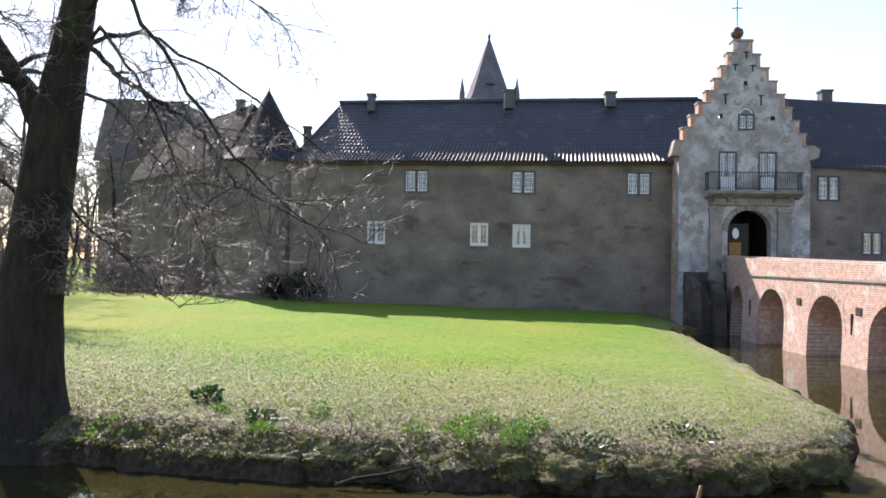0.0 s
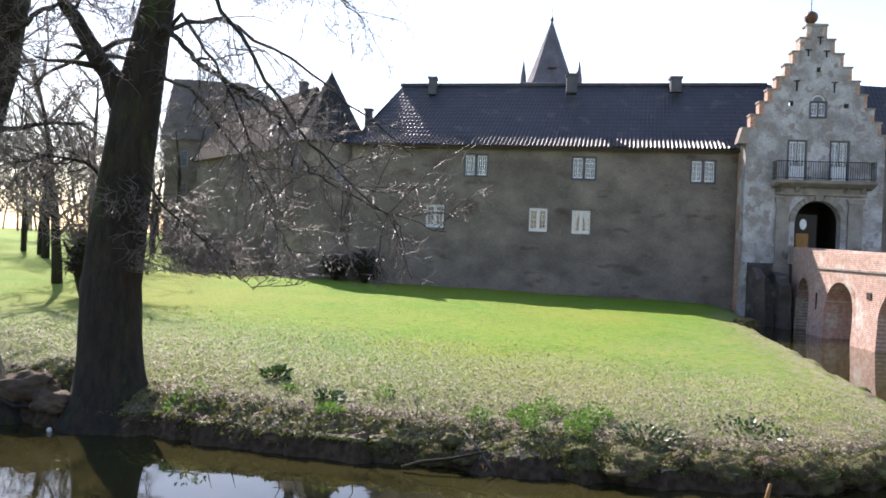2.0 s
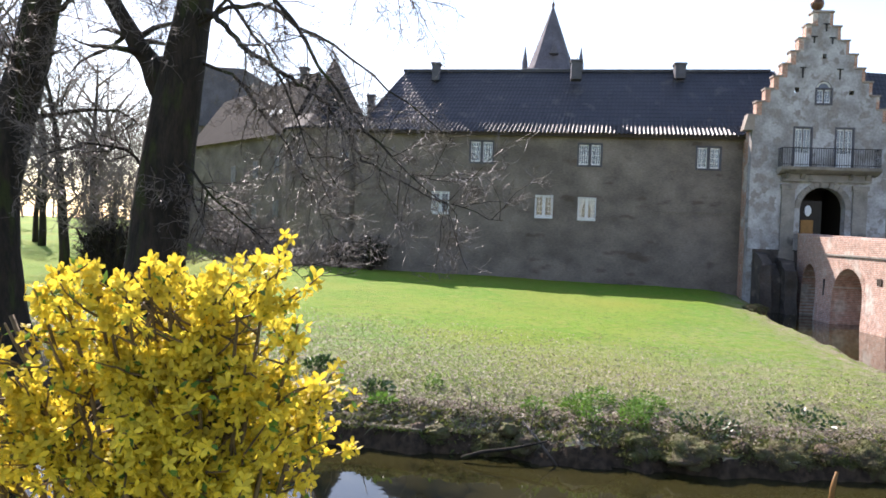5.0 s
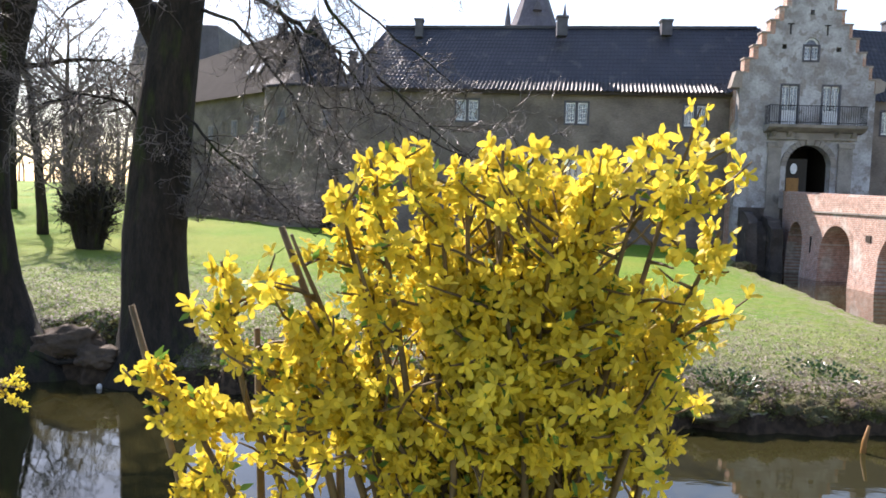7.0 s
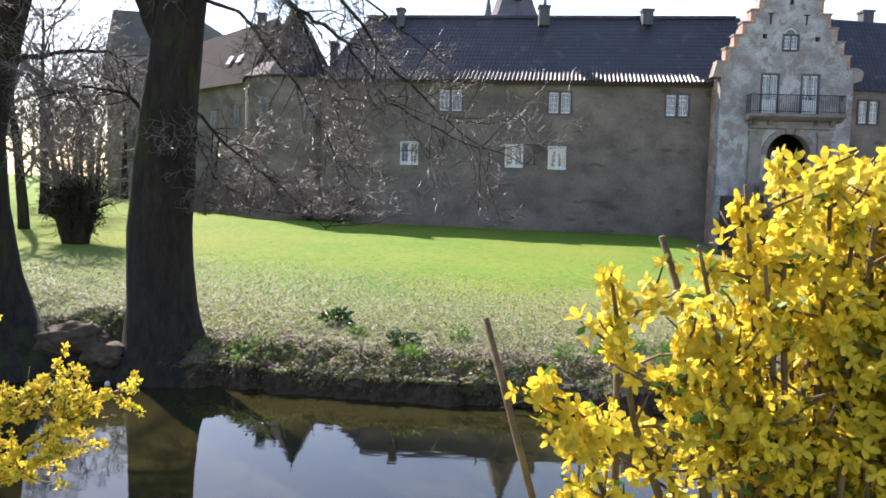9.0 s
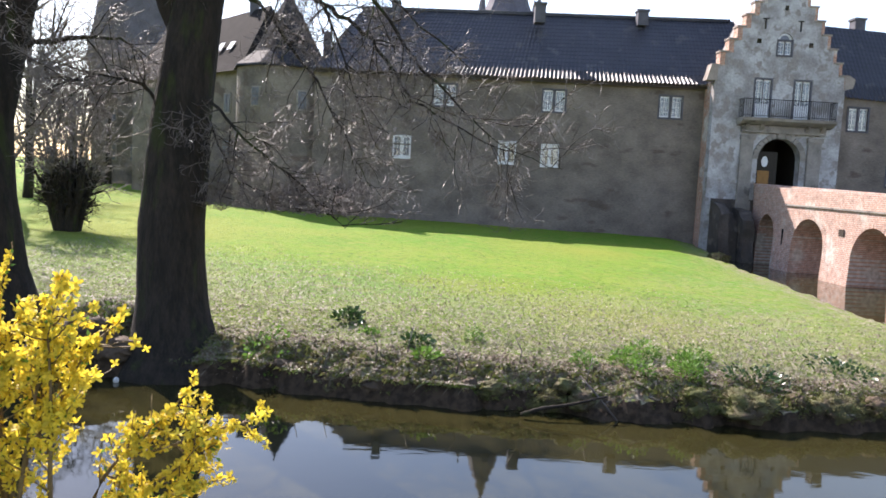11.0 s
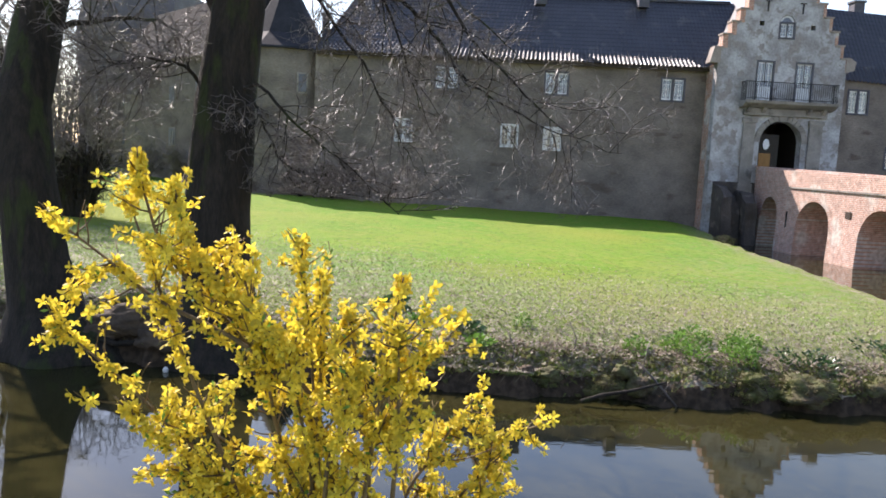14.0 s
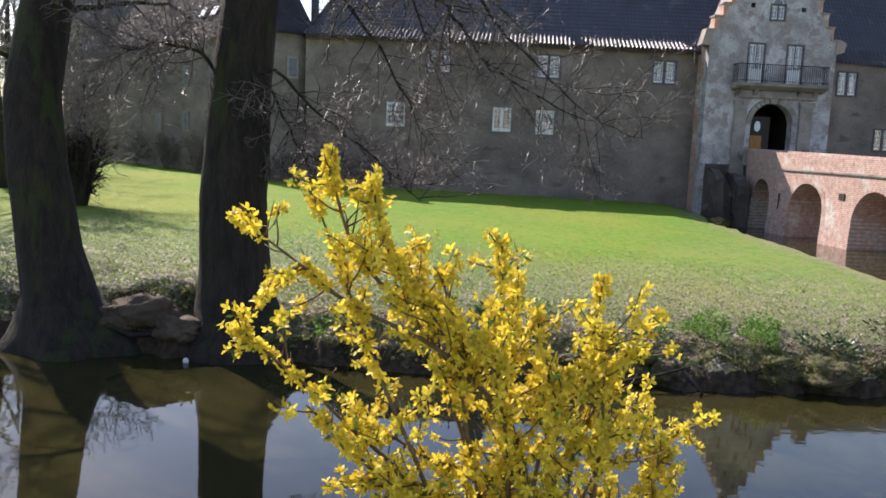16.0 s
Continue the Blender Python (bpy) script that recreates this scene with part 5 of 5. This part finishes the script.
for tip in TIPS:
    top = Vector(tip)
    low = Vector((-3.98 + 0.3 * (top.x + 3.98) + rnd.gauss(0, 0.05), 2.74 + 0.3 * (top.y - 2.74) + rnd.gauss(0, 0.06), rnd.uniform(2.0, 2.35)))
    bow = low.lerp(top, 0.55) + Vector((rnd.gauss(0, 0.02), rnd.gauss(0, 0.03), 0.05))
    canes.append([low, bow, top])
forsythia("forsythia_bush", BB, canes, "open branching forsythia in yellow bloom by the water", 211, side=20, twig=(0.06, 0.2), flower=0.0185, spacing=0.0175, start=0.3, leaf=0.3)


# ---- plants, clods and litter on the bank ----
def leafy_clump(name, x, y, r, h, n, size, mat, label, seed, cat="plant"):
    rnd = random.Random(seed)
    z = ground_z(x, y)
    verts, faces = [], []
    for _ in range(n):
        a, q = rnd.uniform(0, 6.283), rnd.random() ** 0.6
        p = Vector((x + r * q * math.cos(a), y + r * q * math.sin(a), 0))
        p.z = ground_z(p.x, p.y) + h * rnd.random() * (1 - 0.6 * q)
        d = Vector((math.cos(a) * q + rnd.gauss(0, 0.4), math.sin(a) * q + rnd.gauss(0, 0.4), rnd.uniform(0.1, 1.0))).normalized()
        s = d.orthogonal().normalized()
        s.rotate(Matrix.Rotation(rnd.uniform(0, 6.3), 3, d))
        ln = size * rnd.uniform(0.6, 1.3)
        k = len(verts)
        verts += [p, p + d * ln * 0.5 + s * ln * 0.24, p + d * ln + Vector((0, 0, -0.12 * ln)), p + d * ln * 0.5 - s * ln * 0.24]
        faces.append((k, k + 1, k + 2, k + 3))
    t = thing(name, x, y, z, label, cat, "weeds on the bank")
    tagged(keep_world(mesh_object("foliage", verts, faces, mat), t), kind="stuff")
    return t


leafy_clump("weed", -4.15, 14.3, 0.24, 0.22, 90, 0.15, IVY_DARK, "dark glossy rosette of leaves on the lawn", 1)
leafy_clump("weed", -2.85, 13.3, 0.22, 0.2, 80, 0.13, IVY_DARK, "dark leafy weed clump on the bank", 2)
leafy_clump("weed", -2.7, 12.75, 0.22, 0.18, 110, 0.11, LEAF_GREEN, "bright green weed clump on the bank", 3)
leafy_clump("weed", -3.7, 13.7, 0.16, 0.1, 50, 0.09, LEAF_GREEN, "small green weed in leaf litter", 4)
for k, (x, y, r, n) in enumerate(((-0.15, 12.75, 0.2, 110), (0.55, 12.95, 0.25, 150), (0.95, 13.35, 0.3, 170), (0.75, 12.5, 0.2, 90), (1.55, 12.85, 0.3, 210), (1.8, 13.25, 0.26, 150), (1.45, 12.4, 0.2, 110), (-1.9, 13.6, 0.15, 50))):
    leafy_clump("weed", x, y, r, 0.3, n * 2, 0.065, LEAF_GREEN, "fresh green ground elder on the bank edge", 10 + k)
leafy_clump("ivy", 2.6, 12.6, 0.5, 0.12, 170, 0.10, IVY_DARK, "low ivy over mossy clods", 31)
leafy_clump("ivy", 4.4, 13.4, 0.6, 0.10, 160, 0.10, IVY_DARK, "low ivy over mossy clods", 32)
leafy_clump("ivy", -5.3, 12.9, 0.35, 0.45, 120, 0.09, LEAF_GREEN, "green shoots at the tree's foot", 33)
leafy_clump("ivy", -7.9, 13.3, 0.3, 0.25, 60, 0.08, IVY_DARK, "ivy between the tree roots", 34)


def clod(x, y, z, r, seed, label, mat=MOSS, turf=0):
    rnd = random.Random(seed)
    bm = bmesh.new()
    bmesh.ops.create_icosphere(bm, subdivisions=4, radius=1)
    sx, sy, sz = r * rnd.uniform(0.9, 1.5), r * rnd.uniform(0.8, 1.1), r * rnd.uniform(0.6, 0.85)
    for v in bm.verts:
        k = 1 + 0.35 * noise.noise(v.co * 1.5 + Vector((seed, 0, 0))) + 0.22 * noise.noise(v.co * 4 + Vector((seed, 3, 0))) + 0.14 * noise.noise(v.co * 11 + Vector((seed, 5, 0)))
        v.co = Vector((x + v.co.x * sx * k, y + v.co.y * sy * k, z + v.co.z * sz * k))
    tops = [(v.co.copy(), Vector((v.co.x - x, v.co.y - y, 1.3 * (v.co.z - z) + 0.4 * r)).normalized()) for v in bm.verts if v.co.z > z - 0.1 * r]
    ob = tagged(part("clod", bm, mat, smooth=True), label, "clod", "mossy clods on the bank")
    if turf:
        verts, faces = [], []
        for _ in range(turf):
            c, n = tops[rnd.randrange(len(tops))]
            c = c + Vector((rnd.gauss(0, 0.02), rnd.gauss(0, 0.02), -0.01))
            a, k = rnd.uniform(0, 6.3), len(verts)
            w = Vector((math.cos(a), math.sin(a), 0)) * rnd.uniform(0.004, 0.009)
            d = (n + Vector((rnd.gauss(0, 0.5), rnd.gauss(0, 0.5), rnd.gauss(0, 0.3)))).normalized() * rnd.uniform(0.03, 0.08)
            verts += [c - w, c + w, c + d * 0.7 + w * 0.6, c + d + Vector((0, 0, -0.02))]
            faces.append((k, k + 1, k + 2, k + 3))
        tagged(mesh_object("turf", verts, faces, TURF, ob, "ragged mossy turf"), kind="stuff")
    return ob


for k, (x, y, z, r) in enumerate(((2.2, 11.92, 0.26, 0.38), (2.95, 12.0, 0.2, 0.30), (3.55, 12.0, 0.2, 0.38), (4.3, 12.1, 0.24, 0.28), (4.85, 12.15, 0.2, 0.38), (5.6, 12.4, 0.24, 0.32), (6.3, 12.8, 0.2, 0.4), (1.5, 11.98, 0.2, 0.30),
                                  (0.7, 12.0, 0.12, 0.22), (-1.7, 12.2, 0.18, 0.22), (-0.8, 12.1, 0.14, 0.24), (-2.6, 12.3, 0.2, 0.2), (-8.35, 13.15, 0.62, 0.36), (-7.75, 13.0, 0.4, 0.3), (-8.75, 13.2, 0.5, 0.3), (9.9, 35.0, 0.5, 0.4), (10.5, 36.3, 0.45, 0.35))):
    clod(x, y, z, r, 40 + k, "mossy earth clod overhanging the water", mat=EARTH if -9 < x < -7 else MOSS, turf=0 if -9 < x < -7 else int(4200 * r))

rnd = random.Random(404)
for k in range(30):
    x = rnd.uniform(-5.2, 6.8)
    r = rnd.uniform(0.08, 0.2)
    clod(x, table(BANK, x) + rnd.uniform(0.12, 0.3), rnd.uniform(0.05, 0.42), r, 90 + k, "ragged earth clod on the moat bank", EARTH if k % 3 else MOSS, turf=int(2200 * r) if x > 0.5 else 0)


def stick(name, pts, r, mat, label, cat):
    o = ([], [])
    tube(o, pts, [r * (1 - 0.5 * i / (len(pts) - 1)) for i in range(len(pts))], 7)
    return tagged(mesh_object(name, *o, mat, smooth=True), label, cat)


stick("log", [(-1.25, 11.6, 0.06), (-0.95, 11.62, 0.16), (-0.5, 11.7, 0.22), (0.05, 11.8, 0.34)], 0.035, BARK, "pale broken branch lying at the waterline", "log")
stick("stick", [(0.2, 11.7, 0.0), (-0.1, 11.85, 0.35), (-0.35, 11.95, 0.6)], 0.02, TWIG, "dead stick leaning on the bank", "stick")
stick("stake", [(3.9, 10.9, -0.2), (3.93, 10.92, 0.15), (3.97, 10.9, 0.38)], 0.045, OCHRE, "rotten brown stake in the water", "stake")
stick("root", [(-8.9, 13.0, 0.45), (-8.5, 12.95, 0.3), (-8.1, 12.85, 0.36), (-7.8, 12.8, 0.42)], 0.06, BARK, "bare root along the undercut bank", "root")
for k, (x, y) in enumerate(((-4.3, 12.5), (-3.5, 12.6), (-4.8, 12.7), (-2.2, 12.4), (-0.2, 12.2), (-1.2, 12.6), (-3.0, 12.9))):
    z = ground_z(x, y)
    stick("stem", [(x, y, z - 0.05), (x + 0.03, y, z + 0.2), (x + 0.09 * (-1) ** k, y + 0.03, z + 0.45)], 0.012, TWIG, "dry upright stem on the bank", "stem")
bm = lathe([(0.02, 0), (0.04, 0.02), (0.045, 0.06), (0.03, 0.09), (0.015, 0.1)], 12, None, -7.55, 12.5)
tagged(part("bottle", bm, BIRD_WHITE, smooth=True), "white plastic bottle end floating by the roots", "litter").location.z = -0.02


def scatter(name, count, mat, seed, make, label):
    rnd = random.Random(seed)
    verts, faces = [], []
    while count:
        x, y = rnd.uniform(-13, 9), 12.0 + 14 * rnd.random() ** 2.3
        if y + 0.33 * x > 11.5 + 11 * rnd.random():
            continue
        z = ground_z(x, y)
        if z < 0.30:
            continue
        count -= 1
        make(rnd, x, y, z, verts, faces)
    return tagged(mesh_object(name, verts, faces, mat), label, name.replace("_", " "), kind="stuff")


def dead_leaf(rnd, x, y, z, verts, faces):
    s, a = rnd.uniform(0.012, 0.032), rnd.uniform(0, 6.3)
    u = Vector((math.cos(a), math.sin(a), rnd.gauss(0, 0.35))) * s
    v = Vector((-math.sin(a), math.cos(a), rnd.gauss(0, 0.35))) * s * 0.6
    c, k = Vector((x, y, z + 0.015 + 0.02 * rnd.random())), len(verts)
    verts += [c - u, c + v, c + u, c - v]
    faces.append((k, k + 1, k + 2, k + 3))


def blades(rnd, x, y, z, verts, faces):
    for _ in range(3):
        a = rnd.uniform(0, 6.3)
        h = rnd.uniform(0.02, 0.06)
        s = Vector((math.cos(a), math.sin(a), 0)) * 0.005
        c, k = Vector((x + rnd.gauss(0, 0.03), y + rnd.gauss(0, 0.03), z - 0.005)), len(verts)
        verts += [c - s, c + s, c + Vector((rnd.gauss(0, 0.03), rnd.gauss(0, 0.03), h))]
        faces.append((k, k + 1, k + 2))


scatter("leaf_litter", 46000, DEAD_LEAF, 61, dead_leaf, "dry brown leaves scattered over the thin lawn")
scatter("grass", 34000, GRASS_BLADE, 62, blades, "short green grass blades")


def hanging_blades(rnd, x, y, z, verts, faces):
    """A tuft that hangs over the bank's edge."""
    y = table(BANK, x) + rnd.uniform(0.05, 0.75)
    z = ground_z(x, y)
    for _ in range(5):
        s = Vector((rnd.gauss(0, 1), rnd.gauss(0, 1), 0)).normalized() * 0.003
        c, k = Vector((x + rnd.gauss(0, 0.04), y + rnd.gauss(0, 0.04), z - 0.01)), len(verts)
        d = Vector((rnd.gauss(0, 0.04), -rnd.uniform(0.0, 0.08), rnd.uniform(0.02, 0.06)))
        verts += [c - s, c + s, c + d + s * 0.5, c + d * 1.6 - Vector((0, 0, 0.08))]
        faces += [(k, k + 1, k + 2), (k, k + 2, k + 3)]


def edge_leaf(rnd, x, verts, faces):
    y = table(BANK, x) + 0.05 + 1.0 * rnd.random()
    dead_leaf(rnd, x, y, ground_z(x, y), verts, faces)


scatter("bank_grass", 900, DRY_GRASS, 63, hanging_blades, "ragged grass hanging over the moat bank")
scatter("bank_litter", 16000, BROWN_LEAF, 64, lambda r, x, y, z, v, f: edge_leaf(r, x, v, f), "dry leaves along the bank edge")
